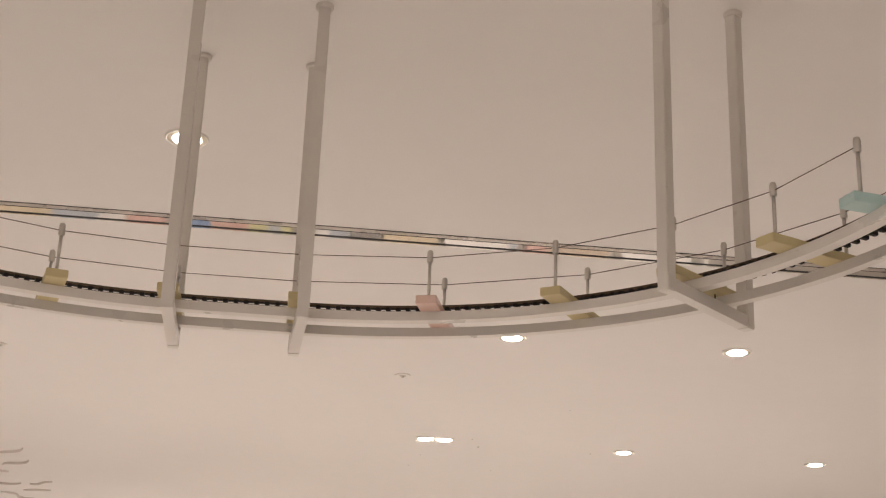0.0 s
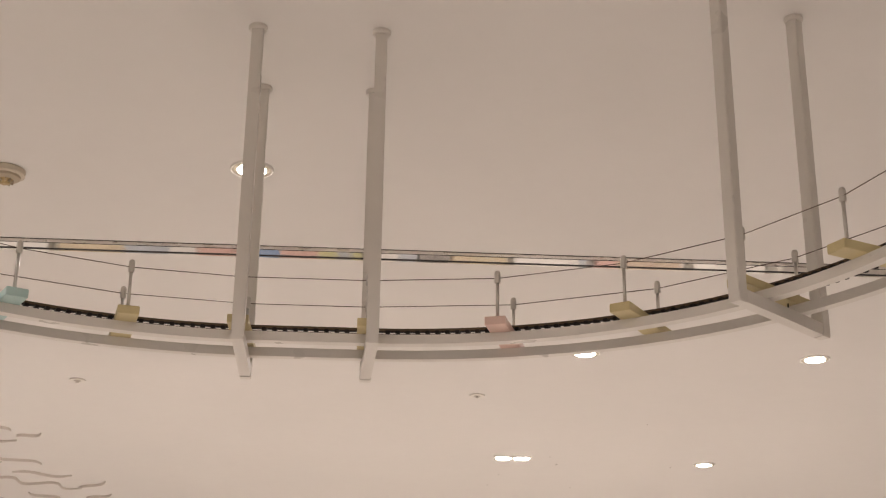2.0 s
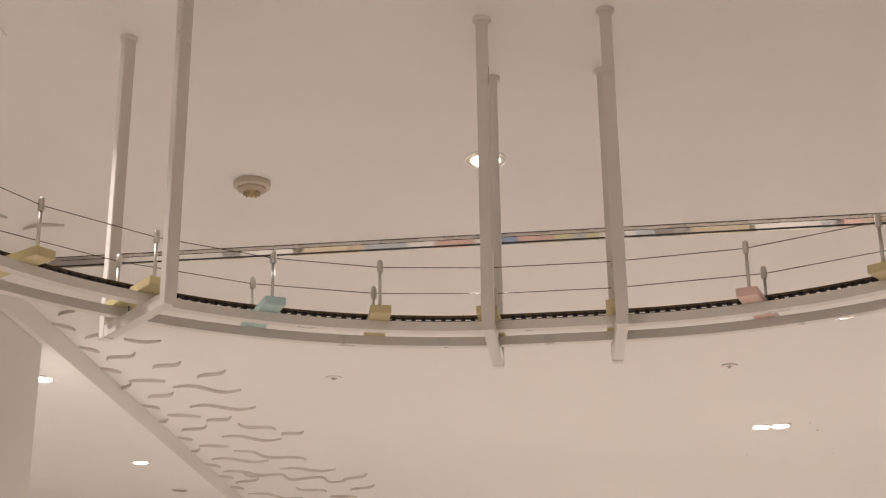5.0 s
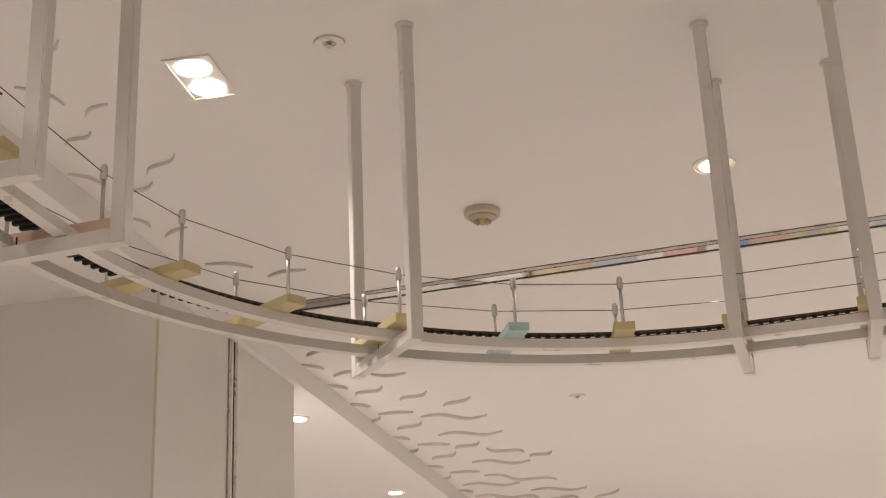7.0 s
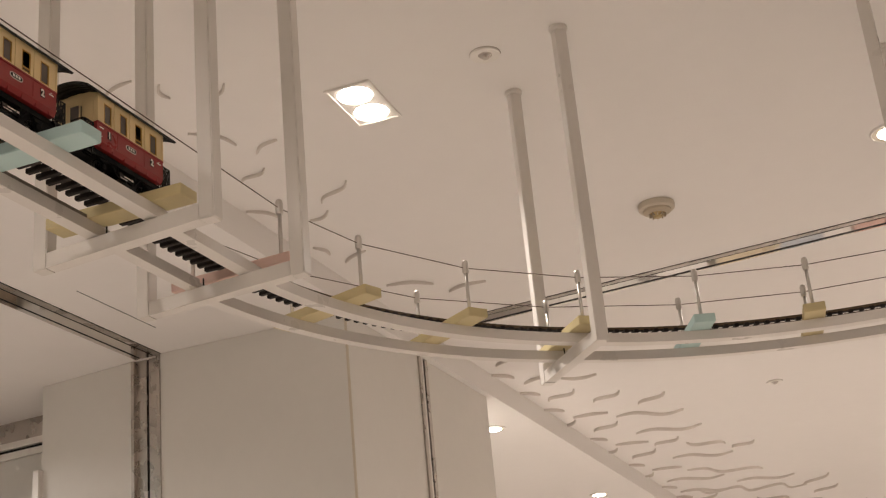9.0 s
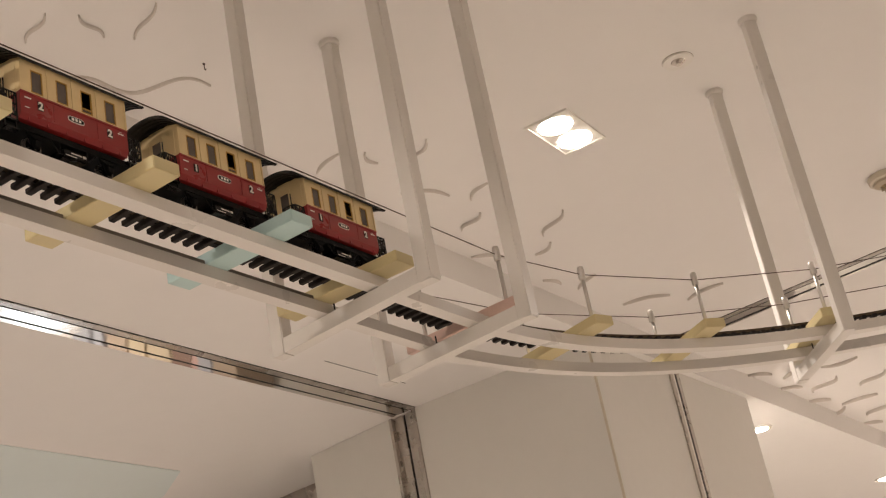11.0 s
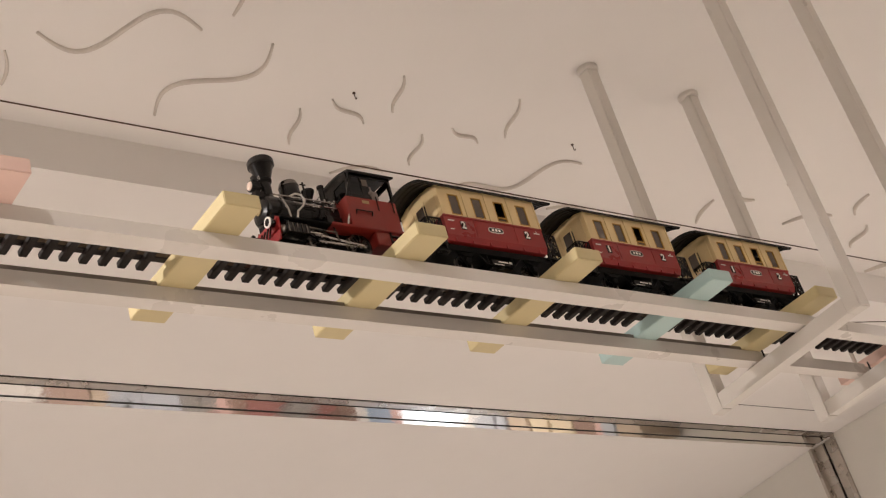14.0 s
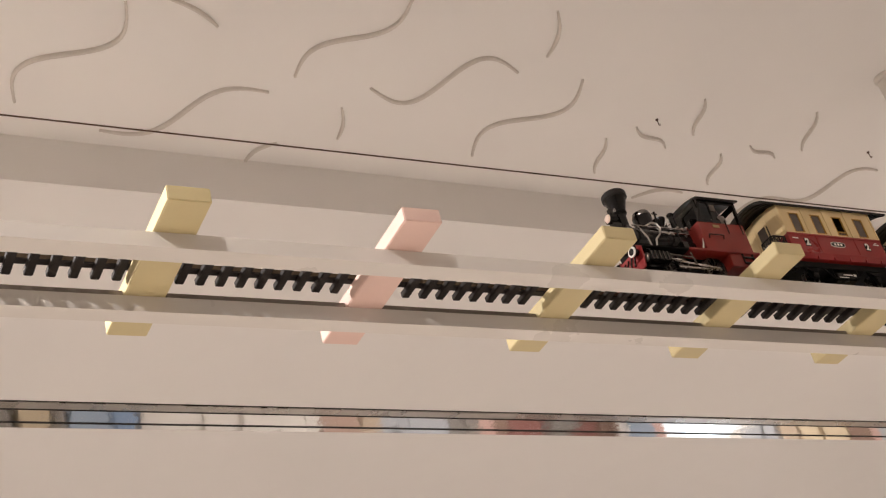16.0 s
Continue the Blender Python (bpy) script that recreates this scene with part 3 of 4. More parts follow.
    # markings
    for sg in (1, -1):
        turn = Matrix.Rotation(radians(90), 4, "X") if sg < 0 else Matrix.Rotation(radians(180), 4, "Z") @ Matrix.Rotation(radians(90), 4, "X")
        y = sg * (W + 0.0008)
        fd, rd = (front_digit, "2")
        digit(fd, 0.0175, Matrix.Translation((0.0655, y, 0.0745)) @ turn, c)
        for xx, dd in ((0.0655, fd), (-0.0655, rd)):
            ya, yb = sorted((sg * (W + 0.0001), sg * (W + 0.0004)))
            part("number_ground", boxes((xx - 0.0055, xx + 0.0055, ya, yb, 0.0672, 0.0818), bevel=0.0), M_BLACK, c)
        digit(rd, 0.0175, Matrix.Translation((-0.0655, y, 0.0745)) @ turn, c)
        a, b = sorted((sg * W, sg * (W + 0.0006)))
        for q in ((0.082, 0.094, 0.0805, 0.0825), (0.086, 0.094, 0.0645, 0.0658), (-0.094, -0.082, 0.0800, 0.0820), (-0.090, -0.086, 0.084, 0.085)):
            part("lettering", boxes((q[0], q[1], a, b, q[2], q[3])), M_PRINT, c)
        pl = bmesh.new()
        plate = [(0.0155 * math.copysign(abs(math.cos(q)) ** 0.6, math.cos(q)), 0.0745 + 0.0052 * math.copysign(abs(math.sin(q)) ** 0.6, math.sin(q))) for q in [2 * math.pi * i / 24 for i in range(24)]]
        rim = part("badge", side_prism(pl, plate, a, b), M_PRINT, c)
        inner = [(x * 0.91, 0.0745 + (z - 0.0745) * 0.76) for x, z in plate]
        face = part("badge_face", side_prism(bmesh.new(), inner, sg * (W + 0.0004), sg * (W + 0.0009)), M_BLACK, rim)
        a, b = sorted((sg * (W + 0.0006), sg * (W + 0.0012)))
        part("badge_bars", boxes((0.0045, 0.0090, a, b, 0.0722, 0.0768), (-0.0022, 0.0022, a, b, 0.0722, 0.0768), (-0.0090, -0.0045, a, b, 0.0722, 0.0768)), M_PRINT, rim)
    return c


def locomotive(m):
    e = thing("steam_locomotive", "black and red model tank locomotive with a flared chimney", "locomotive", m)
    # frame and running board
    part("frame", boxes((-0.040, 0.100, -0.024, 0.024, 0.014, 0.0395), bevel=0.001), M_MATT, e)
    part("rear_frame", boxes((-0.112, -0.058, -0.045, 0.045, 0.016, 0.0393), bevel=0.001), M_DARK_RED, e)
    part("running_board", boxes((0.018, 0.104, -0.046, 0.046, 0.0395, 0.0425), bevel=0.0006), M_MATT, e)
    part("cab_sill", boxes((-0.118, 0.0178, -0.0485, 0.0485, 0.0385, 0.0428), bevel=0.0008), M_DARK_RED, e, "red sill under the cab")
    part("buffer_beam", boxes((0.103, 0.1085, -0.042, 0.042, 0.0225, 0.0425), bevel=0.001), M_RED, e)
    part("rear_beam", boxes((-0.1225, -0.117, -0.042, 0.042, 0.0225, 0.0425), bevel=0.001), M_RED, e)
    part("cow_catcher", tall_box(bmesh.new(), [(-0.038, 0.008), (0.038, 0.008), (0.041, 0.022), (-0.041, 0.022)], 0.104, 0.1065), M_RED, e)
    for i in range(7):
        y = -0.033 + 0.011 * i
        part("guard_bar", rod(bmesh.new(), (0.109, y * 0.8, 0.036), (0.1205, y, 0.009), 0.0014, seg=6), M_BLACK, e)
    for sy in (1, -1):
        lm = Matrix.Translation((0.109, sy * 0.034, 0.0345)) @ Matrix.Rotation(radians(90), 4, "Y")
        ln = part("front_lantern", lathe(bmesh.new(), [(0.0055, 0.0), (0.0075, 0.008), (0.0075, 0.0095)], 18, lm), M_BLACK, e, "round lantern with a white rim")
        part("rim", lathe(bmesh.new(), [(0.0076, 0.0085), (0.0084, 0.0090), (0.0084, 0.0110), (0.0066, 0.0110)], 18, lm), M_WHITE_RIM, ln)
        part("lens", lathe(bmesh.new(), [(0.0064, 0.0100), (0.0050, 0.0118), (0.001, 0.0126)], 16, lm), M_BLACK, ln)
    part("coupler", rod(rod(bmesh.new(), (0.108, 0, 0.027), (0.128, 0, 0.027), 0.0035, seg=8), (0.128, -0.007, 0.027), (0.128, 0.007, 0.027), 0.003, seg=8), M_BLACK, e)
    part("coupler", rod(bmesh.new(), (-0.121, 0, 0.027), (-0.142, 0, 0.027), 0.0035, seg=8), M_BLACK, e)
    # boiler lies along x
    BM = Matrix.Translation((0, 0, 0.078)) @ Matrix.Rotation(radians(90), 4, "Y")
    boiler = part("boiler", lathe(bmesh.new(), [(0.0235, -0.020), (0.0235, 0.062), (0.0245, 0.0625), (0.0245, 0.098), (0.0225, 0.1005)], 32, BM), M_BLACK, e, smooth=False)
    for x in (0.005, 0.030, 0.055):
        part("boiler_band", lathe(bmesh.new(), [(0.0238, x - 0.0012), (0.0242, x), (0.0238, x + 0.0012)], 32, BM), M_BLACK, boiler)
    door = part("smokebox_door", lathe(bmesh.new(), [(0.0200, 0.1003), (0.0190, 0.1030), (0.012, 0.1050), (0.003, 0.1056)], 28, BM), M_BLACK, e)
    part("number_disc", lathe(bmesh.new(), [(0.0065, 0.1050), (0.0065, 0.1066), (0.005, 0.1068)], 18, BM), M_BRASS, door)
    part("saddle", boxes((0.064, 0.099, -0.020, 0.020, 0.042, 0.064), bevel=0.002), M_MATT, e)
    part("firebox", boxes((-0.020, 0.010, -0.026, 0.026, 0.042, 0.070), bevel=0.002), M_BLACK, e)
    # chimney with its spark arrester
    CM = Matrix.Translation((0.084, 0, 0))
    part("chimney", lathe(bmesh.new(), [(0.0125, 0.099), (0.0100, 0.104), (0.0078, 0.108), (0.0082, 0.131), (0.0100, 0.136), (0.0180, 0.161), (0.0190, 0.163), (0.0190, 0.1705), (0.0175, 0.1715), (0.0165, 0.168), (0.004, 0.165)], 32, CM), M_BLACK, e)
    part("chimney_band", lathe(bmesh.new(), [(0.0182, 0.1600), (0.0198, 0.1615), (0.0198, 0.1690), (0.0186, 0.1710)], 32, CM), M_ROOF, e)
    part("chimney_collar", lathe(bmesh.new(), [(0.0098, 0.1310), (0.0110, 0.1325), (0.0110, 0.1355), (0.0098, 0.1370)], 28, CM), M_MATT, e)
    for i in range(4):
        part("lamp_wire", rod(bmesh.new(), (0.0935, 0.0045 - 0.003 * i, 0.134 + 0.001 * i), (0.0955, 0.0050 - 0.003 * i, 0.140), 0.0009, seg=6), M_METAL, e)
    # head lamp before the chimney
    HM = Matrix.Translation((0.096, 0, 0.122)) @ Matrix.Rotation(radians(90), 4, "Y")
    head = part("head_lamp", lathe(bmesh.new(), [(0.0072, 0.0), (0.0092, 0.003), (0.0092, 0.0135), (0.0082, 0.0150)], 24, HM), M_BLACK, e)
    part("lens", lathe(bmesh.new(), [(0.0078, 0.0140), (0.0064, 0.0162), (0.002, 0.0172)], 22, HM), M_LENS, head)
    part("bracket", boxes((0.093, 0.108, -0.006, 0.006, 0.101, 0.112)), M_BLACK, head)
    part("lamp_cap", boxes((0.098, 0.105, -0.003, 0.003, 0.133, 0.140)), M_BLACK, head)
    # domes and fittings on the boiler
    part("steam_dome", lathe(bmesh.new(), [(0.0180, 0.096), (0.0155, 0.103), (0.0150, 0.130), (0.0130, 0.136), (0.006, 0.139), (0.002, 0.1395)], 28, Matrix.Translation((0.044, 0, 0))), M_BLACK, e)
    part("dome_cap", lathe(bmesh.new(), [(0.0153, 0.1290), (0.0156, 0.1310), (0.0135, 0.1372), (0.007, 0.1404), (0.002, 0.141)], 28, Matrix.Translation((0.044, 0, 0))), M_DOME, e)
    for sy in (1, -1):
        for x, z, r in ((-0.004, 0.094, 0.0034), (-0.011, 0.088, 0.0030), (0.003, 0.088, 0.0024), (-0.006, 0.081, 0.0026), (0.004, 0.097, 0.0022), (-0.013, 0.097, 0.0026)):
            g = bmesh.new()
            bmesh.ops.create_uvsphere(g, u_segments=12, v_segments=8, radius=r, matrix=Matrix.Translation((x, sy * 0.0245, z)))
            part("boiler_fitting", g, M_ROD if z > 0.09 else M_DULL, e, smooth=True)
        part("step_rail", rod(bmesh.new(), (0.056, sy * 0.029, 0.082), (0.020, sy * 0.029, 0.079), 0.0011, seg=8), M_ROD, e)
    whistle = rod(rod(bmesh.new(), (0.0235, 0.008, 0.098), (0.0235, 0.008, 0.138), 0.0016, seg=8), (0.019, 0.008, 0.134), (0.0285, 0.008, 0.134), 0.0012, seg=6)
    part("valve_rod", whistle, M_BLACK, e)
    part("sand_funnel", lathe(bmesh.new(), [(0.0095, 0.098), (0.0052, 0.105), (0.0048, 0.114), (0.0100, 0.126), (0.0104, 0.1290), (0.0090, 0.1298)], 20, Matrix.Translation((0.012, 0, 0))), M_BLACK, e)
    part("safety_valve", lathe(bmesh.new(), [(0.0055, 0.098), (0.0042, 0.103), (0.0042, 0.131), (0.0056, 0.134), (0.0056, 0.137)], 16, Matrix.Translation((-0.0085, 0.006, 0))), M_BLACK, e)
    part("whistle", lathe(bmesh.new(), [(0.0022, 0.1), (0.0022, 0.126), (0.0032, 0.127), (0.0032, 0.140), (0.001, 0.143)], 12, Matrix.Translation((-0.014, -0.008, 0))), M_METAL, e)
    for sy in (1, -1):
        part("boiler_handrail", rod(bmesh.new(), (-0.018, sy * 0.0275, 0.092), (0.094, sy * 0.0275, 0.092), 0.0011, seg=8), M_ROD, e)
        pipe = bmesh.new()
        pts = [(0.062, sy * 0.0200, 0.098), (0.054, sy * 0.0245, 0.1015), (0.046, sy * 0.0275, 0.0985), (0.043, sy * 0.0290, 0.089), (0.048, sy * 0.0300, 0.078), (0.060, sy * 0.0310, 0.066), (0.066, sy * 0.0325, 0.048)]
        for a, b in zip(pts, pts[1:]):
            rod(pipe, a, b, 0.0015, seg=8)
        part("feed_pipe", pipe, M_POST, e)
        part("steam_pipe", rod(rod(bmesh.new(), (0.080, sy * 0.0235, 0.094), (0.078, sy * 0.0330, 0.066), 0.0019, seg=8), (0.078, sy * 0.0330, 0.066), (0.080, sy * 0.0385, 0.040), 0.0019, seg=8), M_ROD, e)
        part("sand_pipe", rod(rod(bmesh.new(), (0.012, sy * 0.0100, 0.103), (0.012, sy * 0.0285, 0.086), 0.0014, seg=8), (0.012, sy * 0.0285, 0.086), (0.016, sy * 0.0330, 0.046), 0.0014, seg=8), M_BLACK, e)
        part("boiler_trim", rod(bmesh.new(), (-0.018, sy * 0.0262, 0.0845), (0.062, sy * 0.0262, 0.0845), 0.0009, seg=6), M_METAL, e)
        part("boiler_skirt", boxes((0.020, 0.098, *sorted((sy * 0.0235, sy * 0.0250)), 0.0430, 0.0560)), M_DARK_RED, e)
        part("pump", boxes((0.006, 0.020, *sorted((sy * 0.026, sy * 0.038)), 0.043, 0.062), bevel=0.002), M_BLACK, e)
        # cylinder and rods
        cyl = part("cylinder", tall_box(bmesh.new(), [(sy * 0.030, 0.014), (sy * 0.047, 0.016), (sy * 0.047, 0.031), (sy * 0.040, 0.0395), (sy * 0.030, 0.0395)], 0.060, 0.098), M_BLACK, e)
        for k in range(5):
            x = 0.064 + 0.0075 * k
            part("cylinder_band", boxes((x, x + 0.0015, *sorted((sy * 0.0465, sy * 0.0482)), 0.0165, 0.031)), M_DULL, cyl)
        part("piston_cover", lathe(bmesh.new(), [(0.0070, 0), (0.0070, 0.003), (0.003, 0.005)], 16, Matrix.Translation((0.098, sy * 0.039, 0.0235)) @ Matrix.Rotation(radians(90), 4, "Y")), M_DULL, cyl)
        for x in (0.034, -0.036):
            wheel(e, x, sy * 0.0275, 0.0205, 12)
            part("counterweight", side_prism(bmesh.new(), [(x - 0.010, 0.012), (x, 0.008), (x + 0.010, 0.012), (x, 0.017)], sy * 0.029, sy * 0.031), M_BLACK, e)
        part("coupling_rod", boxes((-0.042, 0.040, *sorted((sy * 0.0335, sy * 0.0358)), 0.0125, 0.0160), bevel=0.0006), M_ROD, e)
        part("piston_rod", boxes((0.034, 0.062, *sorted((sy * 0.0385, sy * 0.0405)), 0.0225, 0.0250)), M_ROD, e)
        part("main_rod", rod(bmesh.new(), (0.046, sy * 0.0375, 0.0237), (-0.036, sy * 0.0375, 0.0145), 0.0016, seg=6), M_ROD, e)
        part("slide_bar", boxes((0.028, 0.062, *sorted((sy * 0.0380, sy * 0.0412)), 0.0300, 0.0318)), M_DULL, e)
        part("valve_gear", rod(rod(bmesh.new(), (0.012, sy * 0.0395, 0.040), (0.008, sy * 0.0395, 0.018), 0.0014, seg=6), (0.008, sy * 0.0395, 0.030), (0.060, sy * 0.0395, 0.033), 0.0012, seg=6), M_DULL, e)
        part("reversing_rod", rod(bmesh.new(), (-0.020, sy * 0.0440, 0.066), (-0.012, sy * 0.0440, 0.044), 0.0014, seg=6), M_METAL, e)
    # side tanks and cab
    X0c, X1c, Wc = -0.108, -0.018, 0.047
    part("cab_lower", boxes((X0c, X1c, -Wc, Wc, 0.0425, 0.0955), bevel=0.0008), M_DARK_RED, e, "dark red tank and cab side")
    for sg in (1, -1):
        hr = bmesh.new()
        y = sg * (Wc + 0.0025)
        rod(hr, (-0.030, y, 0.070), (-0.058, y, 0.070), 0.0010, seg=6)
        rod(hr, (-0.030, y, 0.070), (-0.030, sg * Wc, 0.064), 0.0010, seg=6)
        rod(hr, (-0.058, y, 0.070), (-0.058, sg * Wc, 0.064), 0.0010, seg=6)
        part("tank_rail", hr, M_BLACK, e)
        y0, y1 = sorted((sg * Wc, sg * (Wc + 0.0008)))
        part("name_plate", boxes((-0.058, -0.046, y0, y1, 0.0855, 0.0905)), M_BRASS, e)
        part("step", boxes((-0.104, -0.082, *sorted((sg * 0.040, sg * 0.0485)), 0.020, 0.0225), (-0.104, -0.1015, *sorted((sg * 0.044, sg * 0.047)), 0.0225, 0.040), (-0.0845, -0.082, *sorted((sg * 0.044, sg * 0.047)), 0.0225, 0.040), (-0.104, -0.082, *sorted((sg * 0.040, sg * 0.0485)), 0.0305, 0.0325)), M_BLACK, e)
        for x in (-0.072, -0.100):
            part("grab_rail", rod(bmesh.new(), (x, sg * (Wc + 0.002), 0.075), (x, sg * (Wc + 0.002), 0.100), 0.0010, seg=6), M_BLACK, e)
        cs = bmesh.new()
        a, b = sorted((sg * (Wc - 0.0025), sg * Wc))
        side_prism(cs, [(X1c - 0.002, 0.0955), (X1c - 0.006, 0.0955), (X1c - 0.022, 0.138), (X1c - 0.018, 0.138)], a, b)
        box(cs, -0.066, -0.052, a, b, 0.0955, 0.138)
        box(cs, X0c, X0c + 0.004, a, b, 0.0955, 0.138)
        box(cs, X0c, X1c - 0.018, a, b, 0.1345, 0.141)
        box(cs, -0.052, -0.024, a, b, 0.0955, 0.1000)
        part("cab_upper", cs, M_BLACK, e)
        part("side_pane", boxes((-0.064, -0.054, *sorted((sg * (Wc + 0.0001), sg * (Wc + 0.0007))), 0.118, 0.130)), M_PANE, e)
    for x, z0 in ((X1c - 0.012, 0.0955), (X0c, 0.0955)):
        fw = bmesh.new()
        box(fw, x - 0.0025, x, -Wc + 0.003, Wc - 0.003, z0, 0.104)
        box(fw, x - 0.0025, x, -Wc + 0.003, Wc - 0.003, 0.131, 0.141)
        box(fw, x - 0.0025, x, -0.008, 0.008, 0.104, 0.131)
        for sg in (1, -1):
            box(fw, x - 0.0025, x, *sorted((sg * (Wc - 0.009), sg * (Wc - 0.003))), 0.104, 0.131)
        part("cab_wall", fw, M_BLACK, e)
    prof, n = [], 10
    for i in range(n + 1):
        u = -1 + 2 * i / n
        prof.append((0.0520 * u, 0.1415 + 0.010 * (1 - u * u)))
    prof += [(y * 0.98, z - 0.0028) for y, z in prof[::-1]]
    roof = part("cab_roof", tall_box(bmesh.new(), prof, X0c - 0.006, X1c - 0.012), M_ROOF, e)
    part("roof_hatch", boxes((-0.080, -0.052, -0.014, 0.014, 0.1505, 0.1535), bevel=0.001), M_ROOF, roof)
    part("backhead", boxes((X1c - 0.030, X1c - 0.013, -0.022, 0.022, 0.0955, 0.122), bevel=0.003), M_BLACK, e)
    return e


TRAIN = 3.300           # where the front of the locomotive stands on the line


def on_rails(s):
    return on_line(s, RAIL_TOP) @ Matrix.Scale(0.96, 4)


locomotive(on_rails(TRAIN - 0.123))
for i, d in enumerate("211"):
    coach("passenger_coach", d, on_rails(TRAIN - 0.123 - 0.286 - 0.302 * i))

# a plain seated figure in the cab
fig = bmesh.new()
lathe(fig, [(0.010, 0.096), (0.013, 0.104), (0.0125, 0.112), (0.006, 0.1175), (0.0035, 0.119)], 16)
bmesh.ops.create_uvsphere(fig, u_segments=14, v_segments=10, radius=0.0058, matrix=Matrix.Translation((0, 0, 0.1235)))
rod(fig, (0.004, 0.010, 0.112), (0.012, 0.018, 0.103), 0.0032, seg=8)
fg = part("driver_figure", fig, M_FIGURE, smooth=True)
fg.matrix_basis = on_rails(TRAIN - 0.123 - 0.077) @ Matrix.Translation((0.004, 0.031, 0.002))
tagged(fg, "small plain dark figure seated in the locomotive cab", "figure")

# ---- ceiling fittings ----
def area(name, loc, size, power, spread=165):
    l = bpy.data.lights.new(name, "AREA")
    l.shape, l.size, l.energy, l.color = "DISK", size, power, WARM
    l.spread = radians(spread)
    ob = new(name, l)
    ob.matrix_basis = Matrix.Translation(loc)
    return ob


def downlight(x, y, z, lit=True, r=0.07, power=1.0):
    d = thing("downlight", "round recessed white downlight, lit, seen or added as unseen fill" if lit else "round recessed white downlight, unlit", "downlight", Matrix.Translation((x, y, z)), "ceiling downlights")
    part("rim", lathe(bmesh.new(), [(r * 0.90, -0.0015), (r * 0.90, -0.0050), (r * 0.96, -0.0065), (r, -0.002), (r, 0.0)], 36), M_WHITE_RIM, d)
    part("reflector", lathe(bmesh.new(), [(r * 0.66, -0.0035), (r * 0.72, -0.0030), (r * 0.90, -0.0052)], 32), M_DETECTOR, d)
    part("lamp", lathe(bmesh.new(), [(r * 0.52, -0.0105), (r * 0.64, -0.0085), (r * 0.67, -0.004)], 28), M_LAMP if lit else M_BRUSHED, d)
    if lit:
        area("downlight_or_fill_lamp", (x, y, z - 0.03), 0.10, LAMP_POWER * power)
    return d


# the last four are unseen, added as fill to brighten the ceiling
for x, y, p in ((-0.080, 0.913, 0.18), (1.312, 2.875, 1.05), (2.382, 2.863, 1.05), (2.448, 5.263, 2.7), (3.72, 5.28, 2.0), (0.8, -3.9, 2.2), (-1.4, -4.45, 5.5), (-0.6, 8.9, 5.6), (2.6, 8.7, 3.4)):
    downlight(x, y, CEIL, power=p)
# the one at x -4.9 is unseen, added to brighten the lower ceiling
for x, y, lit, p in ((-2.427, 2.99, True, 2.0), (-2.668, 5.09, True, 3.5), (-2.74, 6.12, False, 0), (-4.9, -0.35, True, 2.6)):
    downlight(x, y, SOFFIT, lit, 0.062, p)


def twin_light(x, y, turn, power):
    d = thing("twin_downlight", "square-framed recessed twin spotlight, both lamps lit", "downlight", Matrix.Translation((x, y, CEIL)) @ Matrix.Rotation(radians(turn), 4, "Z"))
    w, h = 0.118, 0.066
    part("frame", boxes((-w, w, h - 0.008, h, -0.006, 0), (-w, w, -h, -h + 0.008, -0.006, 0), (-w, -w + 0.008, -h + 0.008, h - 0.008, -0.006, 0), (w - 0.008, w, -h + 0.008, h - 0.008, -0.006, 0)), M_WHITE_RIM, d)
    part("backing", boxes((-w + 0.008, w - 0.008, -h + 0.008, h - 0.008, -0.002, 0)), M_WHITE_RIM, d)
    for sx in (-1, 1):
        part("lamp", lathe(bmesh.new(), [(0.042, -0.0062), (0.0465, -0.0052), (0.0475, -0.002)], 28, Matrix.Translation((sx * w * 0.48, 0, 0))), M_LAMP, d)
        c = d.matrix_basis @ Vector((sx * w * 0.48, 0, -0.0072))
        area("twin_lamp", c, 0.084, LAMP_POWER * power / 2, 105)


twin_light(-1.300, -0.221, 97, 0.34)
twin_light(1.233, 5.212, -3, 1.25)


def sprinkler(x, y):
    d = thing("sprinkler", "small recessed ceiling sprinkler with a dark centre", "sprinkler", Matrix.Translation((x, y, CEIL)))
    # solid darker ring in place of the shaded gap behind the rim
    part("gap", lathe(bmesh.new(), [(0.040, -0.0012), (0.0410, -0.0010), (0.0410, 0)], 28), M_BRUSHED, d)
    part("rim", lathe(bmesh.new(), [(0.019, -0.0045), (0.030, -0.0062), (0.0385, -0.0062), (0.0400, -0.0045), (0.0395, 0)], 28), M_WHITE_RIM, d)
    part("cup", lathe(bmesh.new(), [(0.0125, -0.0058), (0.0165, -0.0058), (0.0185, -0.0045)], 24), M_BRUSHED, d)
    part("nozzle", lathe(bmesh.new(), [(0.008, -0.0145), (0.0095, -0.013), (0.004, -0.010), (0.004, -0.005)], 16), M_BRUSHED, d)


sprinkler(-0.91, -0.266)
sprinkler(-1.131, 3.602)
sprinkler(0.883, 3.697)

smoke = thing("smoke_detector", "round off-white heat detector with a brass underside", "detector", Matrix.Translation((-0.872, 0.990, CEIL)))
part("base", lathe(bmesh.new(), [(0.055, -0.0225), (0.060, -0.019), (0.062, -0.004), (0.060, 0)], 36), M_DETECTOR, smoke)
part("body", lathe(bmesh.new(), [(0.030, -0.036), (0.046, -0.030), (0.048, -0.0225)], 36), M_SENSOR, smoke)
part("sensor", lathe(bmesh.new(), [(0.010, -0.050), (0.014, -0.048), (0.020, -0.040), (0.028, -0.0365)], 20), M_BRASS, smoke)
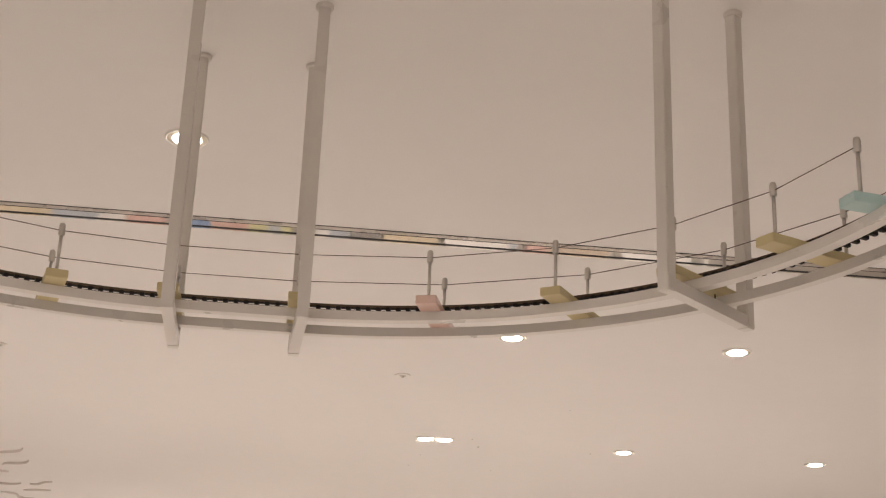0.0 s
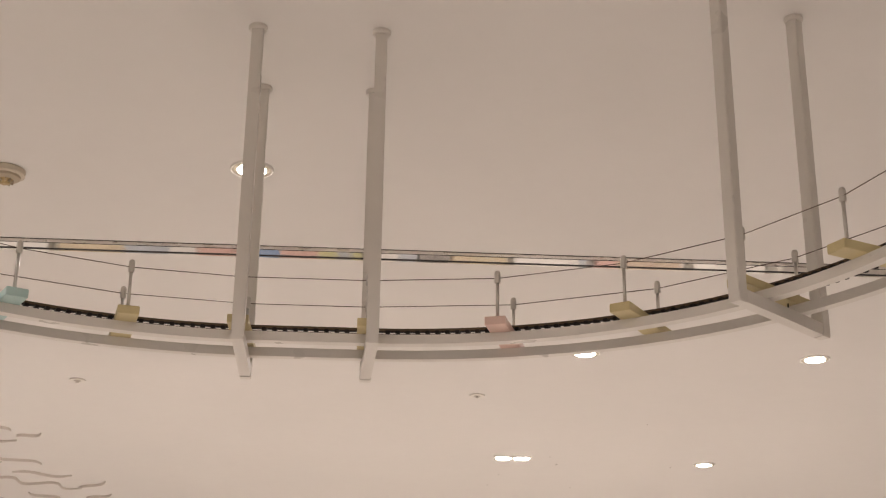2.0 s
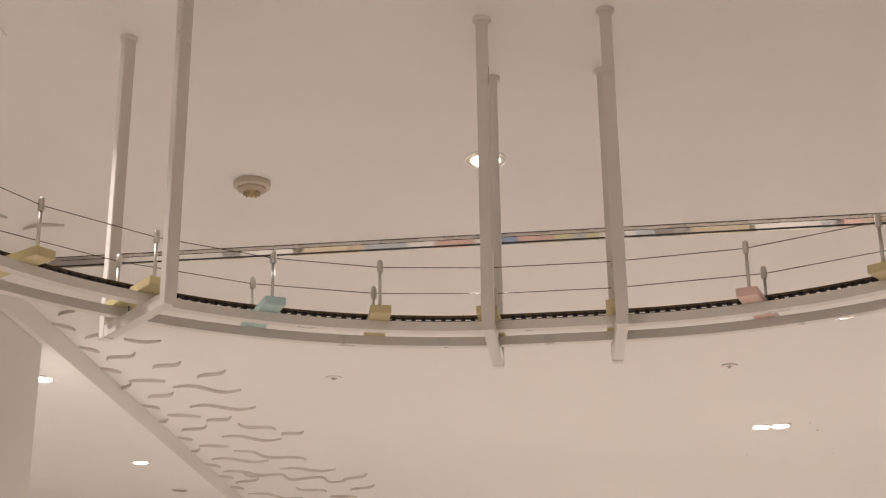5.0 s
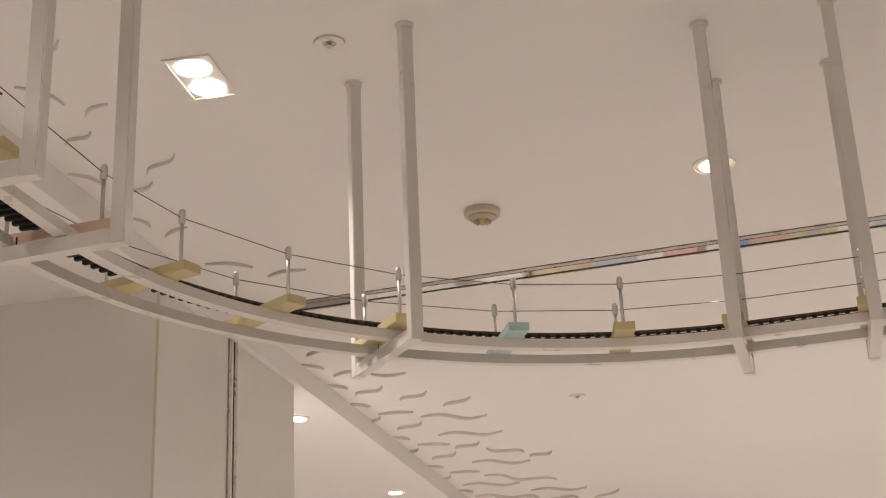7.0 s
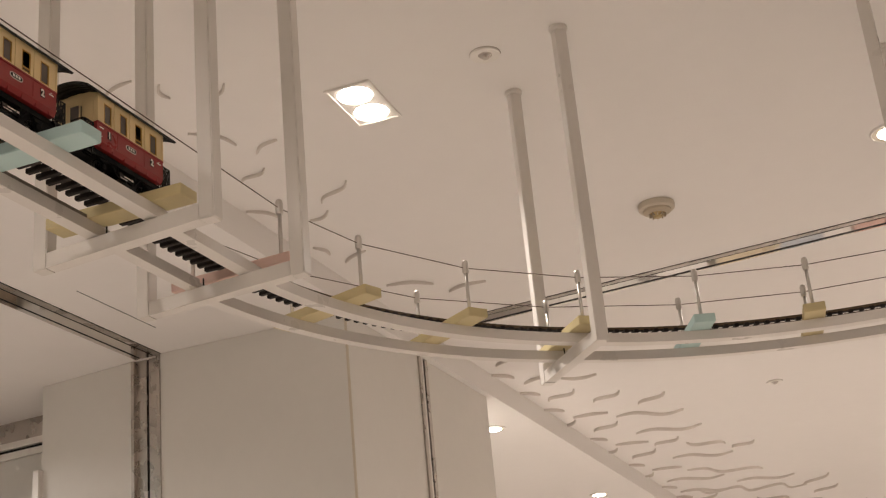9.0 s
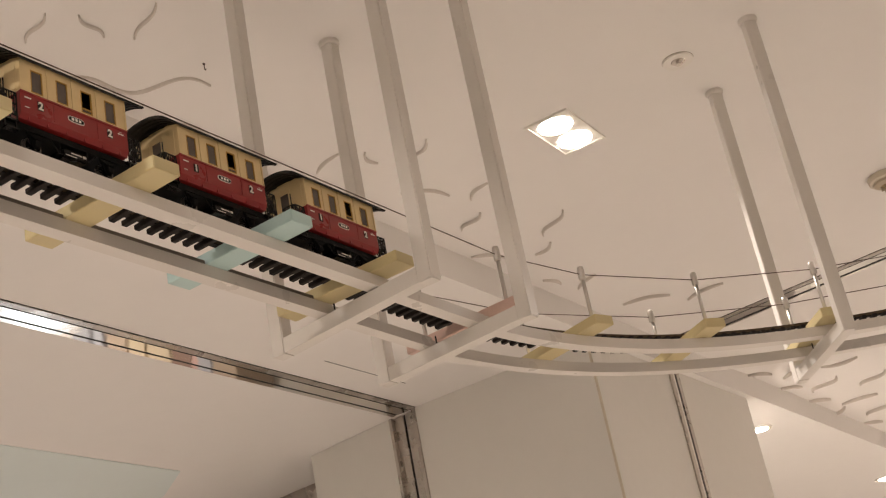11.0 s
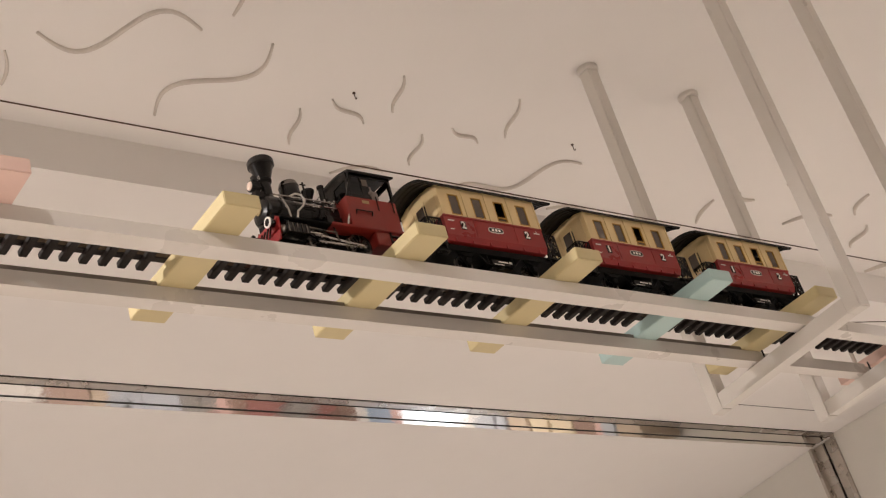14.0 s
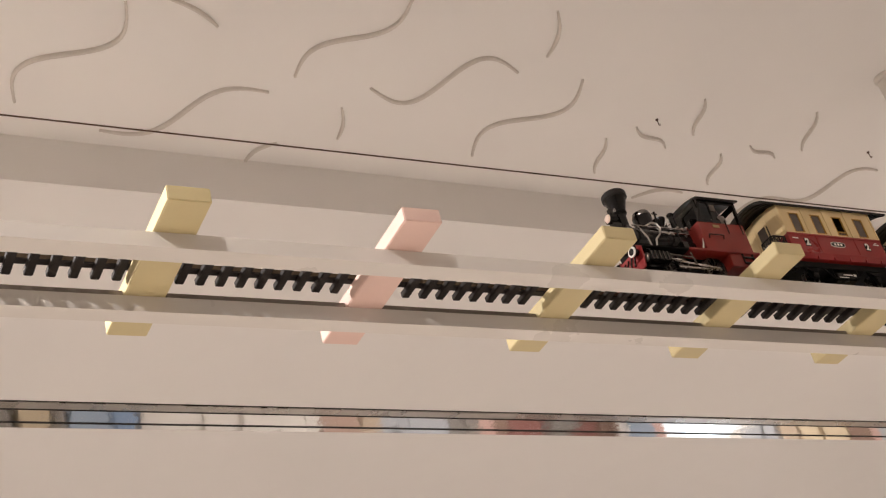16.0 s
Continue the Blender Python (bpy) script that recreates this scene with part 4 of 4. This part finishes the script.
for i in range(10):
    a = 2 * math.pi * i / 10
    part("fin", boxes((0.012, 0.029, -0.001, 0.001, -0.046, -0.036)), M_SENSOR, smoke).matrix_basis = Matrix.Rotation(a, 4, "Z")


for x, y, r in ((1.46, 5.15, 0.010), (1.53, 5.37, 0.016), (1.20, 5.73, 0.009), (1.16, 6.10, 0.010), (1.73, 6.13, 0.010), (2.26, 5.38, 0.012), (1.88, 4.24, 0.007)):
    mk = part("ceiling_mark", lathe(bmesh.new(), [(r * 0.7, -0.0012), (r, -0.0006), (r, 0.001)], 9, Matrix.Diagonal((0.45, 1.3, 1, 1))), M_BRUSHED)
    mk.matrix_basis = Matrix.Translation((x, y, CEIL))
    tagged(mk, "small dark scuff mark on the white ceiling", "mark", "scuffs on the ceiling")

# ---- raised wave relief on the ceiling ----
# each: middle x, y, turn, length, number of half swings, swing to the left
WAVES_A = [
    (-1.466, -3.109, 29, 0.306, 2, -0.046), (-1.595, -2.88, 65, 0.32, 2, 0.035), (-1.367, -2.618, 35, 0.275, 2, -0.032), (-1.458, -2.399, 75, 0.293, 2, 0.053), (-1.55, -2.181, 30, 0.29, 2, -0.046),
    (-1.602, -2.571, 168, 0.093, 1, -0.007), (-1.31, -2.231, 165, 0.123, 1, -0.012), (-1.341, -2.92, 119, 0.117, 1, -0.009), (-1.583, -1.861, 119, 0.119, 2, 0.008), (-1.508, -1.78, 163, 0.118, 2, -0.005),
    (-1.653, -1.954, 166, 0.118, 2, -0.005), (-1.676, -1.641, 166, 0.11, 2, -0.007), (-1.606, -1.55, 111, 0.096, 2, 0.007), (-1.528, -1.47, 161, 0.135, 2, -0.006), (-1.702, -2.705, 39, 0.079, 1, -0.014),
    (-1.74, -1.337, 58, 0.355, 3, -0.032),
]
WAVES_B = [
    (-1.779, -1.739, 77, 0.126, 1, -0.023), (-1.825, -1.105, 83, 0.119, 1, -0.016), (-1.768, -0.673, -13, 0.108, 1, -0.012), (-1.683, -0.592, 107, 0.078, 1, 0.014), (-1.577, -0.518, 157, 0.088, 1, -0.016),
    (-1.75, -0.293, 65, 0.153, 1, -0.028), (-1.653, -0.163, 158, 0.1, 1, 0.018), (-1.796, -0.026, 159, 0.115, 2, -0.011), (-1.667, 0.225, 147, 0.172, 2, -0.013), (-1.802, 0.356, 159, 0.091, 1, -0.016),
    (-1.881, 1.119, 35, 0.174, 1, -0.031), (-1.72, 1.28, 176, 0.159, 1, 0.029), (-1.937, 0.237, 63, 0.123, 1, -0.022), (-1.893, 0.742, 155, 0.12, 1, 0.015), (-1.958, 0.622, 82, 0.091, 1, -0.016),
]
WAVES_C = [
    (-2.039, 2.295, -25, 0.103, 1, -0.018), (-2.136, 2.498, 62, 0.13, 1, -0.022), (-2.031, 2.664, -16, 0.16, 1, -0.027), (-1.859, 2.755, 20, 0.167, 1, 0.028), (-2.164, 2.877, 59, 0.119, 1, -0.02),
    (-2.057, 3.016, -31, 0.204, 2, -0.027), (-2.201, 3.264, 55, 0.126, 1, -0.021), (-1.89, 3.206, -30, 0.198, 2, -0.023), (-2.09, 3.503, 12, 0.181, 1, -0.031), (-2.235, 3.582, -39, 0.11, 1, 0.009),
    (-1.723, 3.413, -33, 0.214, 2, -0.018), (-1.832, 3.708, 20, 0.352, 2, -0.053), (-2.122, 3.811, -31, 0.2, 2, -0.023), (-1.869, 4.136, 10, 0.363, 2, -0.054), (-2.261, 4.068, 57, 0.117, 1, -0.02),
    (-2.303, 4.405, -33, 0.087, 1, 0.015),
]
WAVES_D = [
    (-2.151, 4.316, 24, 0.188, 1, -0.032), (-1.979, 4.428, -29, 0.195, 2, -0.027), (-2.192, 4.646, -35, 0.229, 2, -0.027), (-1.813, 4.666, 49, 0.264, 2, 0.038), (-1.925, 4.97, 19, 0.362, 2, -0.054),
    (-1.647, 4.874, -27, 0.174, 2, -0.026), (-2.337, 4.921, 55, 0.119, 1, -0.02), (-2.373, 5.267, -40, 0.098, 1, 0.017), (-2.224, 5.175, 19, 0.185, 1, -0.031), (-1.947, 5.532, 44, 0.542, 3, -0.049),
    (-2.18, 5.638, 15, 0.375, 2, -0.056), (-2.413, 5.798, 58, 0.133, 1, -0.023), (-2.24, 6.104, 24, 0.34, 2, -0.051), (-2.029, 6.288, 34, 0.916, 6, -0.082), (-1.814, 6.046, 11, 0.379, 2, -0.057),
    (-1.555, 6.415, -49, 0.346, 2, -0.024),
]
WAVES_E = [
    (-2.338, 6.402, -39, 0.273, 2, -0.021), (-1.967, 6.854, 49, 0.274, 2, 0.041), (-1.579, 6.838, -42, 0.279, 2, -0.027), (-2.292, 7.061, 33, 0.434, 2, -0.065), (-1.791, 7.2, 13, 0.202, 1, -0.034),
    (-2.445, 6.225, 50, 0.133, 1, -0.023), (-2.495, 6.666, 57, 0.159, 1, -0.027), (-1.52, 7.65, -38, 0.24, 2, 0.02), (-1.78, 7.72, -3, 0.2, 1, 0.03), (-2.1, 7.75, 20, 0.39, 2, -0.05),
    (-1.6, 8, -12, 0.22, 1, -0.03), (-1.8, 8.3, 50, 0.34, 2, -0.05),
]


def wave(bm, x, y, turn, length, swings, amp):
    """One raised curl: a bow, an S or a longer ripple that tapers at both ends."""
    n = 14 + int(length * 40)
    ca, sa = math.cos(radians(turn)), math.sin(radians(turn))
    pts = []
    for i in range(n + 1):
        u = i / n
        px = (u - 0.5) * length
        py = amp * math.sin(math.pi * u * swings)
        pts.append((Vector((x + px * ca - py * sa, y + px * sa + py * ca)), 0.45 + 0.55 * math.sin(math.pi * min(max(u, 0.04), 0.96)) ** 0.5))
    far = min(max((y + 1.5) / 5, 0), 1)
    rings = []
    for i, (p, w) in enumerate(pts):
        q = (pts[min(i + 1, n)][0] - pts[max(i - 1, 0)][0]).normalized()
        nn = Vector((-q.y, q.x))
        hw = (0.0030 + 0.0022 * far) * w * (1 if length < 0.2 else 1.2)
        hh = (0.009 + 0.010 * far) * w
        rings.append([bm.verts.new((p.x + nn.x * o * hw, p.y + nn.y * o * hw, CEIL + 0.001 - d * hh)) for o, d in ((-1.1, 0), (-1.0, 0.85), (0, 1), (1.0, 0.85), (1.1, 0))])
    for a, b in zip(rings, rings[1:]):
        for i in range(4):
            bm.faces.new((a[i], a[i + 1], b[i + 1], b[i]))
    bm.faces.new(rings[0])
    bm.faces.new(rings[-1][::-1])


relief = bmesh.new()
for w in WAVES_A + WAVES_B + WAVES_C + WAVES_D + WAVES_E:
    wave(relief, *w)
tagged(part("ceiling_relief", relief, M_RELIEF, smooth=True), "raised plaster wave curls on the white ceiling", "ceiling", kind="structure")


def ceiling_hook(x, y, z=CEIL):
    h = thing("ceiling_hook", "tiny dark wire hook hanging from the ceiling", "hook", Matrix.Translation((x, y, z)))
    part("stem", rod(bmesh.new(), (0, 0, 0.001), (0, 0, -0.016), 0.0010, seg=6), M_WIRE, h)
    part("plate", lathe(bmesh.new(), [(0.003, -0.002), (0.0035, -0.001), (0.0035, 0.001)], 10), M_WIRE, h)
    part("loop", rod(rod(bmesh.new(), (0, 0, -0.016), (0.003, 0, -0.019), 0.0009, seg=6), (0.003, 0, -0.019), (0.005, 0, -0.016), 0.0009, seg=6), M_WIRE, h)


for x, y, z in ((-1.585, -1.258, CEIL), (-1.526, -1.877, CEIL), (-1.893, -1.336, SOFFIT)):
    ceiling_hook(x, y, z)

# ---- shop displays that the polished slots mirror ----
def colour_mat(name, c):
    return material(name, c, 0.5, spots=0.08, scale=6)


GOODS = {"cream": (0.62, 0.52, 0.36), "slate": (0.42, 0.46, 0.52), "white": (0.78, 0.76, 0.73), "pink": (0.66, 0.42, 0.37), "blue": (0.20, 0.34, 0.58),
         "lime": (0.60, 0.58, 0.30), "charcoal": (0.22, 0.21, 0.20), "beige": (0.50, 0.40, 0.30), "red": (0.24, 0.055, 0.045), "sky": (0.30, 0.42, 0.58),
         "rose": (0.42, 0.29, 0.24), "brown": (0.22, 0.12, 0.085)}
GOODS = {k: colour_mat("goods_" + k, tuple(0.8 * v + 0.2 * g for v, g in zip(c, (0.50, 0.45, 0.40)))) for k, c in GOODS.items()}


def display(m, spans, length, levels=((0.951, 0.74), (1.751, 0.28)), widths=(0.05, 0.15), mixed=0.4, top=2.1):
    """Shelving along x with boxes of goods on two boards; spans: start, end, colour."""
    d = thing("display_shelf", "white shop shelving filled with coloured goods", "shelf", m)
    part("back_panel", boxes((-length / 2, length / 2, 0.30, 0.33, 0, top)), M_WALL, d)
    for z in [0.12] + [q[0] - 0.001 for q in levels]:
        part("board", boxes((-length / 2, length / 2, 0, 0.298, z - 0.03, z), bevel=0.003), M_WHITE_RIM, d)
    for x in (-length / 2 - 0.03, length / 2 + 0.001):
        part("side_panel", boxes((x, x + 0.029, 0, 0.33, 0, top)), M_WHITE_RIM, d)
    rnd = random.Random(int(length * 100))
    names = list(GOODS)
    for a, b, c in spans:
        for z, h in levels:
            x = a
            while x < b - 0.03:
                w = min(rnd.uniform(*widths), b - x)
                w = b - x if b - x - w < 0.05 else w
                cc = c if rnd.random() > mixed else rnd.choice(("white", "cream", "slate", "beige", "white", "pink", "charcoal"))
                g = part("goods_box", boxes((x, x + w - 0.002, rnd.uniform(0.005, 0.05), 0.26, z, z + h * rnd.uniform(0.66, 1.0)), bevel=0.003), GOODS[cc])
                g.matrix_basis = m
                tagged(g, "plain " + cc + " coloured goods box on a shop shelf", "box", "goods on the shelves")
                x += w


N = [(-2.9, -2.3, "white"), (-2.2, -1.69, "cream"), (-1.68, -1.33, "slate"), (-1.32, -1.10, "white"), (-1.09, -0.77, "pink"), (-0.76, -0.61, "white"), (-0.60, -0.43, "blue"),
     (-0.42, -0.11, "pink"), (-0.10, 0.25, "lime"), (0.27, 0.70, "white"), (0.72, 0.98, "charcoal"), (1.0, 1.45, "cream"), (1.5, 2.1, "white"), (2.2, 2.9, "beige"), (3.0, 3.6, "white")]
display(pose(0, 7.35, 0), N, 7.4, ((0.951, 0.36), (1.751, 0.28)), (0.08, 0.22), 0.12)
W = [(-3.6, -3.1, "white"), (-3.0, -2.75, "beige"), (-2.72, -2.60, "charcoal"), (-2.55, -2.40, "cream"), (-2.38, -2.32, "charcoal"), (-2.30, -2.08, "sky"), (-2.07, -1.95, "blue"), (-1.93, -0.93, "white"), (-0.92, -0.68, "rose"), (-0.67, -0.58, "beige"),
     (-0.57, -0.15, "slate"), (-0.14, 0.05, "charcoal"), (0.06, 0.25, "brown"), (0.26, 0.86, "red"), (0.87, 1.00, "brown")]
display(pose(-6.1, 0, 0, 0, 0, 90), W, 7.6, ((0.951, 0.50), (1.751, 0.28)), (0.06, 0.26), 0.15)
C = [(-1.23, -0.89, "sky"), (-0.24, 0.00, "slate"), (0.01, 0.15, "beige"), (0.17, 0.45, "cream"), (0.46, 0.65, "brown"), (0.66, 0.90, "beige"), (0.91, 1.20, "rose")]
CORNER = pose(-4.75, 0.905, 0)
display(CORNER, C, 2.5, ((0.501, 0.70), (1.301, 0.70), (2.051, 0.66)), (0.06, 0.20), 0.25, 2.85)
for a, b, z1, g in ((-0.87, -0.71, 1.90, 0.6), (-0.69, -0.49, 2.00, 1.6), (-0.46, -0.27, 1.97, 0.5)):
    lit = part("lit_display", boxes((a, b, 0.02, 0.10, 1.302, z1), bevel=0.01), glow("lit_panel", (0.84, 0.92, 1.0), g))
    lit.matrix_basis = CORNER
    tagged(lit, "lit bluish-white display panel on a shop shelf", "display", "lit display panels")
